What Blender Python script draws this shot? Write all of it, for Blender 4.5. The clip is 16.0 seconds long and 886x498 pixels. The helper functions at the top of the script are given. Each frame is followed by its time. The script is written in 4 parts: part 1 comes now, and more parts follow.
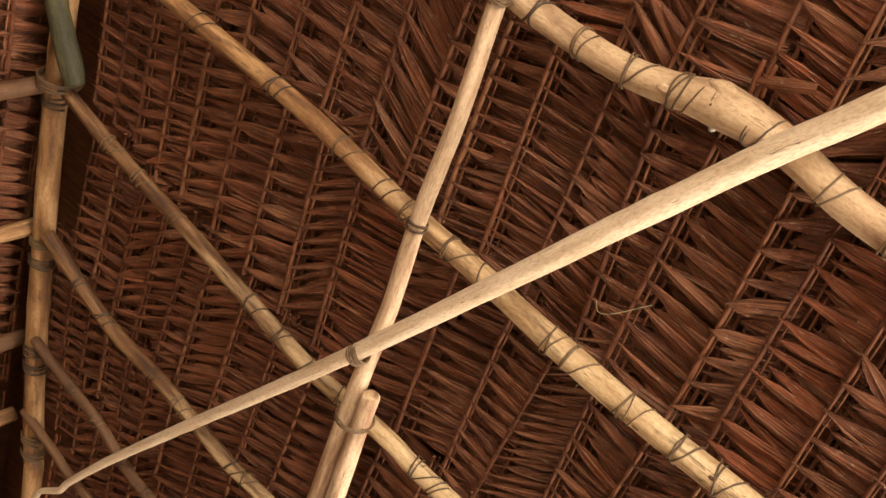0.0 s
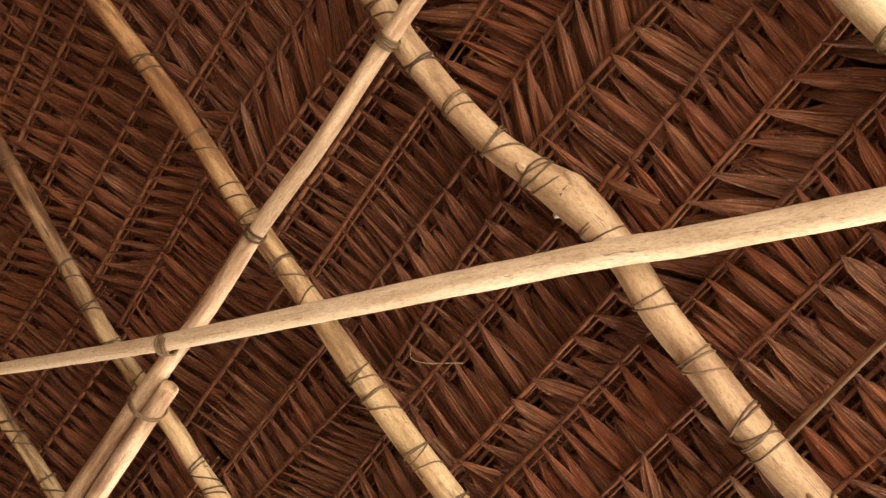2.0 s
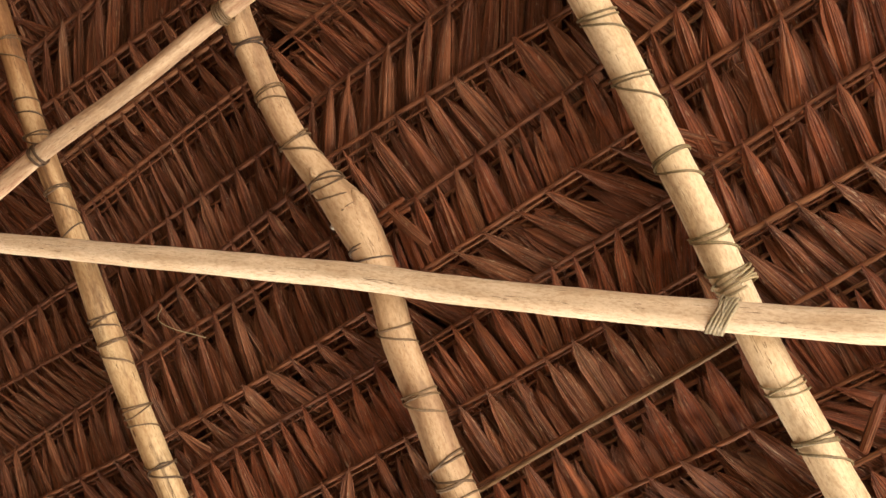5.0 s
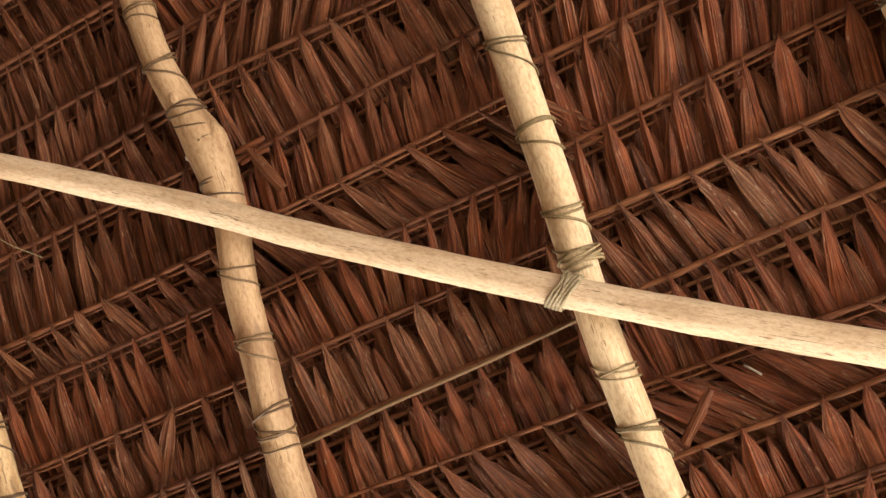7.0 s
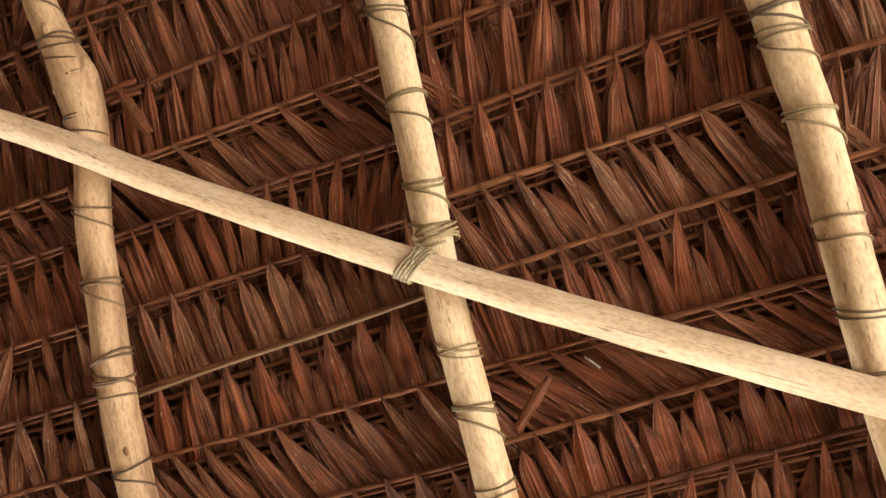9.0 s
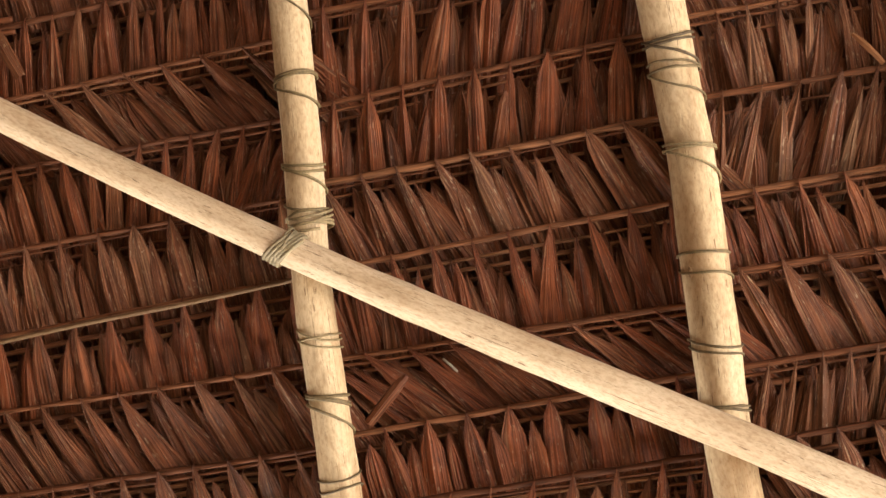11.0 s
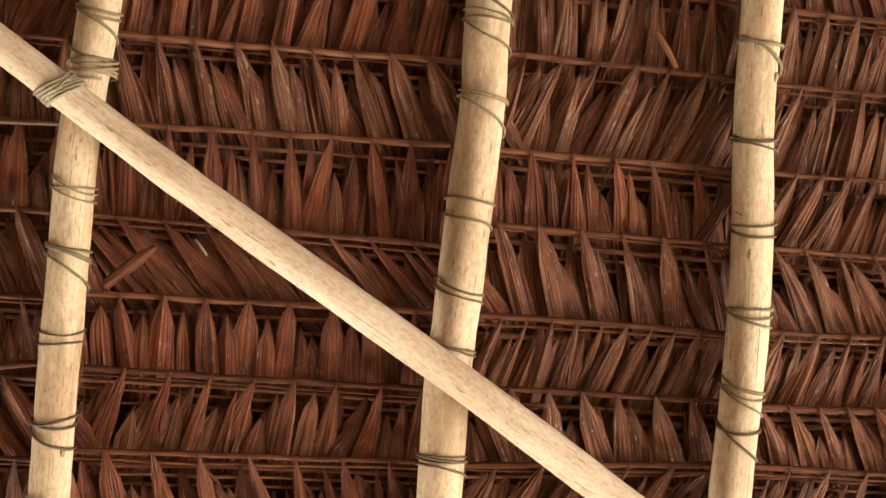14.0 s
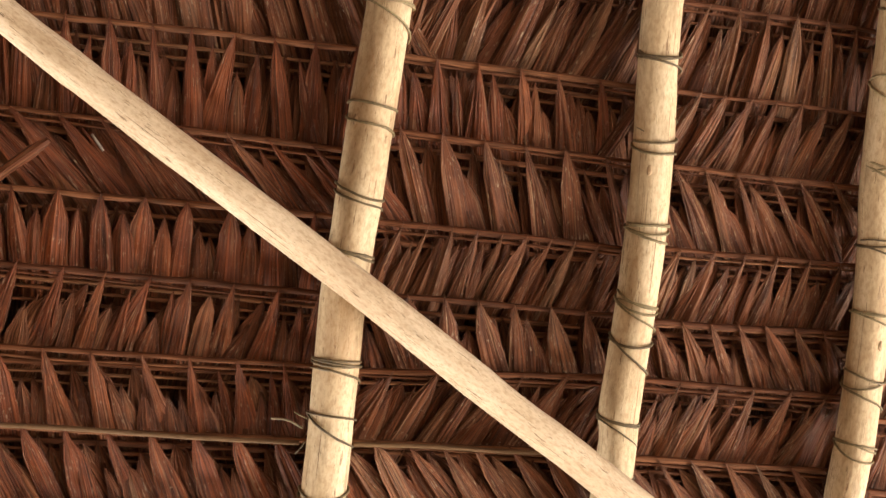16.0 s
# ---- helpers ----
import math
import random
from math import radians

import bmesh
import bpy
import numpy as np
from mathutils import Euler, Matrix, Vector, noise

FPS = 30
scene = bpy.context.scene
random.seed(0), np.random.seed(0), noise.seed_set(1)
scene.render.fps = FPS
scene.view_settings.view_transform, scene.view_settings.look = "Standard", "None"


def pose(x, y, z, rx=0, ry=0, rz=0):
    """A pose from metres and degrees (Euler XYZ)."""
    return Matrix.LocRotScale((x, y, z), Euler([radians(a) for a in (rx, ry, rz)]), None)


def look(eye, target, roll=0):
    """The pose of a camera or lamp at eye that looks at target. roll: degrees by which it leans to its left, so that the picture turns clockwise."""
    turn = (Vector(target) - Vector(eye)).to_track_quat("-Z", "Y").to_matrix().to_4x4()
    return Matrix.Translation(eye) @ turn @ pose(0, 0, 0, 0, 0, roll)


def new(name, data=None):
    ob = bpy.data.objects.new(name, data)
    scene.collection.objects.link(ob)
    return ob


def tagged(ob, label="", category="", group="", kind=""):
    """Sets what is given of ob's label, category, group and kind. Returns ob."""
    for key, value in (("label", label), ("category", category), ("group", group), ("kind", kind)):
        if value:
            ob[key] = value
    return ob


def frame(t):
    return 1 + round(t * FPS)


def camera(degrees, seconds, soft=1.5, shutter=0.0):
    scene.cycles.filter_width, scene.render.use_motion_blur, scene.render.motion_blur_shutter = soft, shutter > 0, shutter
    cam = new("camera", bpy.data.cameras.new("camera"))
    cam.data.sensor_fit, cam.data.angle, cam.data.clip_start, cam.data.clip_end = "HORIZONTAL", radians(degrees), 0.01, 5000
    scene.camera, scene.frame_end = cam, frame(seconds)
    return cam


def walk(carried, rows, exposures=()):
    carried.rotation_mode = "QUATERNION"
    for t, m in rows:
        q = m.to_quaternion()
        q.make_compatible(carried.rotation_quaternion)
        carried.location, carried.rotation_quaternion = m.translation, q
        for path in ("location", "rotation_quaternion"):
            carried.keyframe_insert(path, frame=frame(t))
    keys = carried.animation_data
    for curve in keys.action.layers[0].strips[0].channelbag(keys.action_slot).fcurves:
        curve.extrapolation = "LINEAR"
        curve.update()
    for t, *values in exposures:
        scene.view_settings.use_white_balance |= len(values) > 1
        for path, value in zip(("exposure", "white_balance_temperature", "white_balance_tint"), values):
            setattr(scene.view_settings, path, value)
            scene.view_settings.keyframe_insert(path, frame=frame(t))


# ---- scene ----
cam = camera(41.00, 16.0)

# The roof's own axes: x along the ridge, y up the slope, z out of its underside; the slope's pitch and its height over the floor.
SLOPE, RISE = radians(42.0), 3.05
ROOF = Matrix(((1, 0, 0, 0), (0, -math.cos(SLOPE), -math.sin(SLOPE), 0), (0, math.sin(SLOPE), -math.cos(SLOPE), RISE), (0, 0, 0, 1)))

# Seconds, then place and turn of the camera in the roof's axes.
ROWS = [
    (0, -0.1926, 0.0407, 1.9151, -21.269, 36.228, -68.218),
    (0.5, -0.1830, 0.0708, 1.9357, -18.552, 35.060, -63.344),
    (1, -0.1639, 0.0928, 1.9560, -15.614, 33.983, -58.076),
    (1.5, -0.1447, 0.1060, 1.9626, -13.623, 32.650, -54.167),
    (2, -0.1209, 0.1106, 1.9623, -11.568, 31.167, -50.224),
    (2.5, -0.0844, 0.1213, 1.9729, -9.965, 29.837, -46.817),
    (3, -0.0517, 0.1314, 1.9952, -8.278, 27.912, -42.805),
    (5.5, -0.0142, 0.1206, 2.0114, -2.885, 22.307, -28.220),
    (6, -0.0072, 0.0821, 1.9800, -2.326, 21.046, -25.961),
    (6.5, -0.0074, 0.0482, 1.9493, -1.446, 19.560, -23.447),
    (7, 0.0020, 0.0141, 1.9315, -0.597, 18.762, -22.339),
    (7.5, 0.0161, -0.0127, 1.9192, 0.428, 17.897, -20.410),
    (8, 0.0319, -0.0308, 1.9121, 0.993, 16.621, -18.541),
    (8.5, 0.0504, -0.0568, 1.8988, 1.355, 15.591, -17.129),
    (9, 0.0762, -0.0692, 1.8898, 1.357, 14.736, -15.758),
    (11.5, 0.0146, -0.0146, 1.8919, 0.919, 4.050, -6.150),
    (12, 0.0002, -0.0066, 1.8943, -0.033, 1.265, -2.825),
    (12.5, -0.0007, 0.0001, 1.9005, -0.850, -0.403, -0.065),
    (13, -0.0093, -0.0033, 1.9033, -1.203, -2.236, 1.325),
    (13.5, 0.0112, -0.0074, 1.9101, -1.998, -3.449, 3.395),
    (14, 0.0251, -0.0174, 1.9132, -2.812, -4.417, 5.342),
    (14.5, 0.0429, -0.0282, 1.9152, -3.676, -5.376, 6.333),
    (15, 0.0556, -0.0380, 1.9145, -4.385, -5.873, 7.041),
    (15.5, 0.0754, -0.0484, 1.9133, -5.136, -6.364, 7.074),
    (16, 0.0842, -0.0526, 1.9177, -6.359, -7.471, 7.618),
]
EXPOSURES = [(0.0, 1.03, 6800, 12), (3.0, 0.96, 6720, 12), (6.0, 0.88, 6640, 12), (9.0, 0.81, 6500, 11), (13.5, 0.68, 6440, 11), (16.0, 0.66, 6400, 11)]
walk(cam, [(t, ROOF @ pose(x, y, z, rx, ry, rz)) for t, x, y, z, rx, ry, rz in ROWS], EXPOSURES)

# ---- light ----
world = bpy.data.worlds.new("world")
scene.world = world
world.use_nodes = True
sky = world.node_tree.nodes.new("ShaderNodeTexSky")
sky.sky_type, sky.sun_disc, sky.sun_elevation, sky.sun_rotation = "NISHITA", False, radians(50), radians(155)
world.node_tree.links.new(sky.outputs[0], world.node_tree.nodes["Background"].inputs[0])
world.node_tree.nodes["Background"].inputs[1].default_value = 0.07

sun = new("sun", bpy.data.lights.new("sun", "SUN"))
sun.data.energy, sun.data.angle, sun.data.color = 5.0, radians(0.5), (1.0, 0.95, 0.86)
sun.matrix_world = look((3.0, -6.4, 8.4), (0, 0, 0))


def opening_light(name, place, target, wide, high, watts, colour):
    lamp = new(name, bpy.data.lights.new(name, "AREA"))
    lamp.data.shape, lamp.data.size, lamp.data.size_y = "RECTANGLE", wide, high
    lamp.data.energy, lamp.data.color = watts, colour
    lamp.matrix_world = look(place, target)
    return lamp


# Daylight that comes in through the open sides of the hut.
opening_light("gable_daylight", (3.9, 0.7, 0.8), (0.0, 0.2, 3.0), 4.0, 1.6, 300, (1.0, 0.935, 0.84))
opening_light("corner_daylight", (3.6, -3.2, 0.9), (-0.2, 0.0, 3.0), 4.0, 1.8, 52, (1.0, 0.935, 0.84))
opening_light("low_eave_daylight", (-2.3, 2.1, 0.6), (-2.0, -0.2, 3.0), 3.6, 0.9, 195, (1.0, 0.935, 0.84))


# ---- materials ----
def material(name, base, roughness=0.7):
    m = bpy.data.materials.new(name)
    m.use_nodes = True
    n = m.node_tree.nodes
    n["Principled BSDF"].inputs["Base Color"].default_value = (*base, 1)
    n["Principled BSDF"].inputs["Roughness"].default_value = roughness
    return m, n, m.node_tree.links, n["Principled BSDF"]


def ramp(n, stops):
    r = n.new("ShaderNodeValToRGB")
    while len(r.color_ramp.elements) < len(stops):
        r.color_ramp.elements.new(0.5)
    for e, (at, c) in zip(r.color_ramp.elements, stops):
        e.position, e.color = at, (*c, 1)
    return r


def noise_node(n, links, vector, scale, detail=4.0, stretch=(1, 1, 1)):
    mapping = n.new("ShaderNodeMapping")
    mapping.inputs["Scale"].default_value = stretch
    links.new(vector, mapping.inputs[0])
    tex = n.new("ShaderNodeTexNoise")
    tex.inputs["Scale"].default_value, tex.inputs["Detail"].default_value = scale, detail
    links.new(mapping.outputs[0], tex.inputs["Vector"])
    return tex


def mix(n, links, kind, factor, a, b):
    m = n.new("ShaderNodeMix")
    m.data_type, m.blend_type = "RGBA", kind
    for socket, value in ((m.inputs[0], factor), (m.inputs[6], a), (m.inputs[7], b)):
        if isinstance(value, (int, float)):
            socket.default_value = value
        elif isinstance(value, tuple):
            socket.default_value = (*value, 1)
        else:
            links.new(value, socket)
    return m.outputs[2]


def bump(n, links, height, strength, distance, shader):
    b = n.new("ShaderNodeBump")
    b.inputs["Strength"].default_value, b.inputs["Distance"].default_value = strength, distance
    links.new(height, b.inputs["Height"])
    links.new(b.outputs[0], shader.inputs["Normal"])


def wood(name, pale, mid, dark, streak, worn=0.5, paler=None):
    """Peeled pole: mottled, with fine grain, short dark dashes, a few long cracks and rubbed brown patches."""
    m, n, links, shader = material(name, mid, 0.66)
    shader.inputs["Specular IOR Level"].default_value = 0.3
    at = n.new("ShaderNodeAttribute")
    at.attribute_name = "grain"
    vector = at.outputs["Vector"]
    blotch = noise_node(n, links, vector, 1.0, 5.0, (0.9, 0.9, 5.0))
    r = ramp(n, [(0.33, dark), (0.48, mid), (0.62, pale)])
    links.new(blotch.outputs[0], r.inputs[0])
    first = r.outputs[0]
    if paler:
        # Browner towards the ridge, paler further down the pole.
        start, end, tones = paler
        low_ramp = ramp(n, [(0.33, tones[2]), (0.48, tones[1]), (0.62, tones[0])])
        links.new(blotch.outputs[0], low_ramp.inputs[0])
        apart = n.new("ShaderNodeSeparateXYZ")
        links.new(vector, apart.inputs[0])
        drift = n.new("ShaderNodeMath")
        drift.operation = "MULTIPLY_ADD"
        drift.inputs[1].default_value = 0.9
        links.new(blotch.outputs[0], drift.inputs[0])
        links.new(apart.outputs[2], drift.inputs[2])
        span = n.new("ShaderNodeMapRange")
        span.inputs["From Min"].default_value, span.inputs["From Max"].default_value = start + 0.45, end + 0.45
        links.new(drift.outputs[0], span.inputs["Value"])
        first = mix(n, links, "MIX", span.outputs[0], first, low_ramp.outputs[0])
    fine = noise_node(n, links, vector, 1.0, 6.0, (6, 6, 80.0))
    rf = ramp(n, [(0.36, (0.80, 0.73, 0.67)), (0.5, (0.98, 0.97, 0.96)), (0.64, (1.07, 1.07, 1.07))])
    links.new(fine.outputs[0], rf.inputs[0])
    c = mix(n, links, "MULTIPLY", 0.8, first, rf.outputs[0])
    rub = noise_node(n, links, vector, 1.0, 6.0, (1.6, 1.6, 11.0))
    rr = ramp(n, [(0.565, (0, 0, 0)), (0.72, (worn, worn, worn))])
    links.new(rub.outputs[0], rr.inputs[0])
    c = mix(n, links, "MIX", rr.outputs[0], c, tuple(0.72 * v for v in dark))
    dash = noise_node(n, links, vector, 1.0, 2.0, (11, 11, 34.0))
    rc = ramp(n, [(0.675, (0, 0, 0)), (0.705, (0.8, 0.8, 0.8))])
    gather = noise_node(n, links, vector, 1.0, 3.0, (1.3, 1.3, 6.0))
    held = n.new("ShaderNodeMath")
    held.operation = "MULTIPLY_ADD"
    held.inputs[1].default_value, held.inputs[2].default_value = 0.30, -0.15
    links.new(gather.outputs[0], held.inputs[0])
    summed = n.new("ShaderNodeMath")
    links.new(dash.outputs[0], summed.inputs[0])
    links.new(held.outputs[0], summed.inputs[1])
    links.new(summed.outputs[0], rc.inputs[0])
    c = mix(n, links, "MIX", rc.outputs[0], c, streak)
    speck = noise_node(n, links, vector, 1.0, 4.0, (15, 15, 190.0))
    rp = ramp(n, [(0.36, (0.62, 0.55, 0.48)), (0.47, (1.0, 1.0, 1.0))])
    links.new(speck.outputs[0], rp.inputs[0])
    c = mix(n, links, "MULTIPLY", 0.32, c, rp.outputs[0])
    crack = noise_node(n, links, vector, 1.0, 3.0, (15, 15, 4.2))
    rl = ramp(n, [(0.665, (0, 0, 0)), (0.69, (0.9, 0.9, 0.9))])
    links.new(crack.outputs[0], rl.inputs[0])
    c = mix(n, links, "MIX", rl.outputs[0], c, streak)
    links.new(c, shader.inputs["Base Color"])
    total = fine.outputs[0]
    for cut in (rc, rl):
        less = n.new("ShaderNodeMath")
        less.operation = "SUBTRACT"
        links.new(total, less.inputs[0])
        links.new(cut.outputs[0], less.inputs[1])
        total = less.outputs[0]
    bump(n, links, total, 0.5, 0.003, shader)
    return m


def leaf_material(name, islands, tint=(1.1, 1.22, 1.6), dust=1.0):
    """Dry palm leaf: red-brown, long fibres, paler dusty flecks."""
    m, n, links, shader = material(name, (0.1, 0.045, 0.025), 0.5)
    shader.inputs["Specular IOR Level"].default_value = 0.16
    co = n.new("ShaderNodeUVMap")
    co.uv_map = "leaf"
    if islands:
        rnd = n.new("ShaderNodeNewGeometry").outputs["Random Per Island"]
    else:
        rnd = n.new("ShaderNodeObjectInfo").outputs["Random"]
    shift = n.new("ShaderNodeCombineXYZ")
    scaled = n.new("ShaderNodeMath")
    scaled.operation = "MULTIPLY"
    scaled.inputs[1].default_value = 37.0
    links.new(rnd, scaled.inputs[0])
    links.new(scaled.outputs[0], shift.inputs[2])
    add = n.new("ShaderNodeVectorMath")
    links.new(co.outputs[0], add.inputs[0])
    links.new(shift.outputs[0], add.inputs[1])
    stops = [(0.0, (0.092, 0.0275, 0.0096)), (0.35, (0.110, 0.033, 0.0112)), (0.7, (0.122, 0.038, 0.0128)), (0.85, (0.116, 0.040, 0.0145)), (0.95, (0.138, 0.047, 0.0165)), (1.0, (0.158, 0.067, 0.028))]
    tone = ramp(n, [(at, tuple(a * b for a, b in zip(c, tint))) for at, c in stops])
    links.new(rnd, tone.inputs[0])
    fibre = noise_node(n, links, add.outputs[0], 1.0, 4.0, (560, 4, 1))
    rf = ramp(n, [(0.35, (0.50, 0.47, 0.45)), (0.48, (0.97, 0.96, 0.95)), (0.66, (1.4, 1.36, 1.3))])
    links.new(fibre.outputs[0], rf.inputs[0])
    c = mix(n, links, "MULTIPLY", 0.85, tone.outputs[0], rf.outputs[0])
    ply = noise_node(n, links, add.outputs[0], 1.0, 1.0, (250, 2.5, 1))
    ry = ramp(n, [(0.36, (0.62, 0.59, 0.57)), (0.44, (1.0, 1.0, 1.0)), (0.56, (1.04, 1.04, 1.04)), (0.66, (1.4, 1.4, 1.4))])
    links.new(ply.outputs[0], ry.inputs[0])
    c = mix(n, links, "MULTIPLY", 0.9, c, ry.outputs[0])
    hair = noise_node(n, links, add.outputs[0], 1.0, 3.0, (1150, 9, 1))
    rh = ramp(n, [(0.36, (0.42, 0.38, 0.35)), (0.46, (1.0, 1.0, 1.0)), (0.66, (1.0, 1.0, 1.0)), (0.76, (1.6, 1.55, 1.45))])
    links.new(hair.outputs[0], rh.inputs[0])
    c = mix(n, links, "MULTIPLY", 0.75, c, rh.outputs[0])
    blotch = noise_node(n, links, add.outputs[0], 1.0, 4.0, (40, 16, 1))
    rb = ramp(n, [(0.32, (0.5, 0.48, 0.46)), (0.5, (0.95, 0.95, 0.95)), (0.7, (1.3, 1.28, 1.2))])
    links.new(blotch.outputs[0], rb.inputs[0])
    c = mix(n, links, "MULTIPLY", 0.8, c, rb.outputs[0])
    # Thin pale strands and specks of dust.
    strand = noise_node(n, links, add.outputs[0], 1.0, 2.0, (330, 7, 1))
    rs = ramp(n, [(0.585, (0, 0, 0)), (0.70, (0.5 * dust,) * 3)])
    links.new(strand.outputs[0], rs.inputs[0])
    c = mix(n, links, "MIX", rs.outputs[0], c, (0.27, 0.15, 0.08))
    fleck = noise_node(n, links, add.outputs[0], 1.0, 4.0, (300, 52, 1))
    rk = ramp(n, [(0.625, (0, 0, 0)), (0.71, (0.55 * dust,) * 3)])
    links.new(fleck.outputs[0], rk.inputs[0])
    c = mix(n, links, "MIX", rk.outputs[0], c, (0.36, 0.26, 0.17))
    speck = noise_node(n, links, add.outputs[0], 1.0, 2.0, (420, 300, 1))
    rq = ramp(n, [(0.71, (0, 0, 0)), (0.75, (0.6 * dust,) * 3)])
    links.new(speck.outputs[0], rq.inputs[0])
    c = mix(n, links, "MIX", rq.outputs[0], c, (0.42, 0.34, 0.26))
    links.new(c, shader.inputs["Base Color"])
    deep = n.new("ShaderNodeMath")
    deep.operation = "MULTIPLY_ADD"
    deep.inputs[1].default_value = 1.6
    links.new(ply.outputs[0], deep.inputs[0])
    links.new(fibre.outputs[0], deep.inputs[2])
    bump(n, links, deep.outputs[0], 1.0, 0.003, shader)
    return m


PALE = wood("pale_pole", (0.585, 0.458, 0.292), (0.515, 0.386, 0.231), (0.41, 0.28, 0.155), (0.17, 0.095, 0.045), 0.65)
BARE = wood("bare_pole", (0.64, 0.507, 0.352), (0.585, 0.448, 0.298), (0.50, 0.365, 0.23), (0.15, 0.085, 0.04), 0.3)
WORN = wood("worn_pole", (0.48, 0.335, 0.195), (0.38, 0.25, 0.138), (0.24, 0.14, 0.074), (0.17, 0.10, 0.05), 0.8)
LOW_TONES = ((0.52, 0.375, 0.205), (0.44, 0.30, 0.155), (0.29, 0.175, 0.08))
TAN = wood("tan_pole", (0.205, 0.110, 0.046), (0.118, 0.053, 0.020), (0.055, 0.024, 0.010), (0.06, 0.031, 0.015), 0.95, (0.6, 1.15, LOW_TONES))
AMBER = wood("amber_pole", (0.355, 0.198, 0.084), (0.22, 0.106, 0.040), (0.10, 0.044, 0.017), (0.07, 0.036, 0.017), 0.95, (0.95, 1.7, LOW_TONES))
RUSSET = wood("russet_pole", (0.56, 0.415, 0.275), (0.49, 0.345, 0.215), (0.30, 0.175, 0.10), (0.13, 0.06, 0.03), 0.75)
RIDGE = wood("ridge_wood", (0.36, 0.21, 0.095), (0.22, 0.11, 0.043), (0.10, 0.045, 0.018), (0.07, 0.037, 0.018), 0.8)
BROWN = wood("brown_pole", (0.155, 0.078, 0.033), (0.10, 0.047, 0.020), (0.08, 0.036, 0.016), (0.04, 0.02, 0.012))
GREEN = wood("green_pole", (0.088, 0.074, 0.032), (0.043, 0.039, 0.018), (0.021, 0.018, 0.008), (0.04, 0.03, 0.018), 0.8)
LEAF = {"r": leaf_material("red_leaf", False, (1.24, 1.16, 1.32), 0.8), "b": leaf_material("brown_leaf", False), "d": leaf_material("dusty_leaf", False, (1.28, 1.56, 2.2), 1.5)}
LEAVES = leaf_material("dry_leaves", True, (1.12, 1.22, 1.55), 0.8)


def rod_material():
    m, n, links, shader = material("leaf_rib", (0.14, 0.07, 0.04), 0.7)
    shader.inputs["Specular IOR Level"].default_value = 0.15
    co = n.new("ShaderNodeTexCoord")
    rnd = n.new("ShaderNodeObjectInfo")
    tone = ramp(n, [(0.0, (0.084, 0.030, 0.0140)), (0.5, (0.130, 0.048, 0.0215)), (0.85, (0.165, 0.066, 0.030)), (1.0, (0.20, 0.092, 0.045))])
    links.new(rnd.outputs["Random"], tone.inputs[0])
    grain = noise_node(n, links, co.outputs["Object"], 1.0, 4.0, (12, 300, 300))
    r = ramp(n, [(0.32, (0.35, 0.33, 0.31)), (0.5, (0.95, 0.94, 0.93)), (0.68, (1.5, 1.45, 1.35))])
    links.new(grain.outputs[0], r.inputs[0])
    c = mix(n, links, "MULTIPLY", 0.85, tone.outputs[0], r.outputs[0])
    links.new(c, shader.inputs["Base Color"])
    bump(n, links, grain.outputs[0], 0.8, 0.003, shader)
    return m


def vine_material(name, tones):
    m, n, links, shader = material(name, tones[1][1], 0.65)
    co = n.new("ShaderNodeTexCoord")
    rnd = n.new("ShaderNodeObjectInfo")
    tone = ramp(n, tones)
    links.new(rnd.outputs["Random"], tone.inputs[0])
    grain = noise_node(n, links, co.outputs["Object"], 260.0, 3.0)
    r = ramp(n, [(0.3, (0.5, 0.5, 0.5)), (0.7, (1.4, 1.35, 1.25))])
    links.new(grain.outputs[0], r.inputs[0])
    links.new(mix(n, links, "MULTIPLY", 0.8, tone.outputs[0], r.outputs[0]), shader.inputs["Base Color"])
    bump(n, links, grain.outputs[0], 0.4, 0.001, shader)
    return m


def earth_material():
    m, n, links, shader = material("packed_earth", (0.3, 0.22, 0.14), 0.9)
    co = n.new("ShaderNodeTexCoord")
    a = noise_node(n, links, co.outputs["Object"], 0.6, 6.0)
    b = noise_node(n, links, co.outputs["Object"], 30.0, 5.0)
    r = ramp(n, [(0.3, (0.36, 0.28, 0.19)), (0.7, (0.52, 0.42, 0.30))])
    links.new(a.outputs[0], r.inputs[0])
    r2 = ramp(n, [(0.3, (0.75, 0.75, 0.75)), (0.7, (1.1, 1.1, 1.1))])
    links.new(b.outputs[0], r2.inputs[0])
    links.new(mix(n, links, "MULTIPLY", 0.8, r.outputs[0], r2.outputs[0]), shader.inputs["Base Color"])
    bump(n, links, b.outputs[0], 0.5, 0.01, shader)
    return m


ROD, EARTH = rod_material(), earth_material()
VINE = vine_material("vine", [(0.0, (0.075, 0.049, 0.021)), (0.45, (0.14, 0.10, 0.045)), (0.8, (0.205, 0.155, 0.075)), (1.0, (0.28, 0.215, 0.115))])
DARK_VINE = vine_material("dark_vine", [(0.0, (0.050, 0.026, 0.011)), (0.5, (0.086, 0.047, 0.019)), (1.0, (0.132, 0.078, 0.033))])
PALE_VINE = vine_material("pale_vine", [(0.0, (0.19, 0.15, 0.085)), (0.5, (0.235, 0.19, 0.11)), (1.0, (0.28, 0.23, 0.14))])


# ---- builders ----
def mesh_from(name, verts, faces, mat, smooth=True):
    me = bpy.data.meshes.new(name)
    me.from_pydata(verts, [], faces)
    me.materials.append(mat)
    if smooth:
        me.shade_smooth()
    return me


def part(name, me, parent, m=None, label=""):
    ob = new(name, me)
    ob.parent = parent
    if m is not None:
        ob.matrix_basis = m
    return tagged(ob, label)


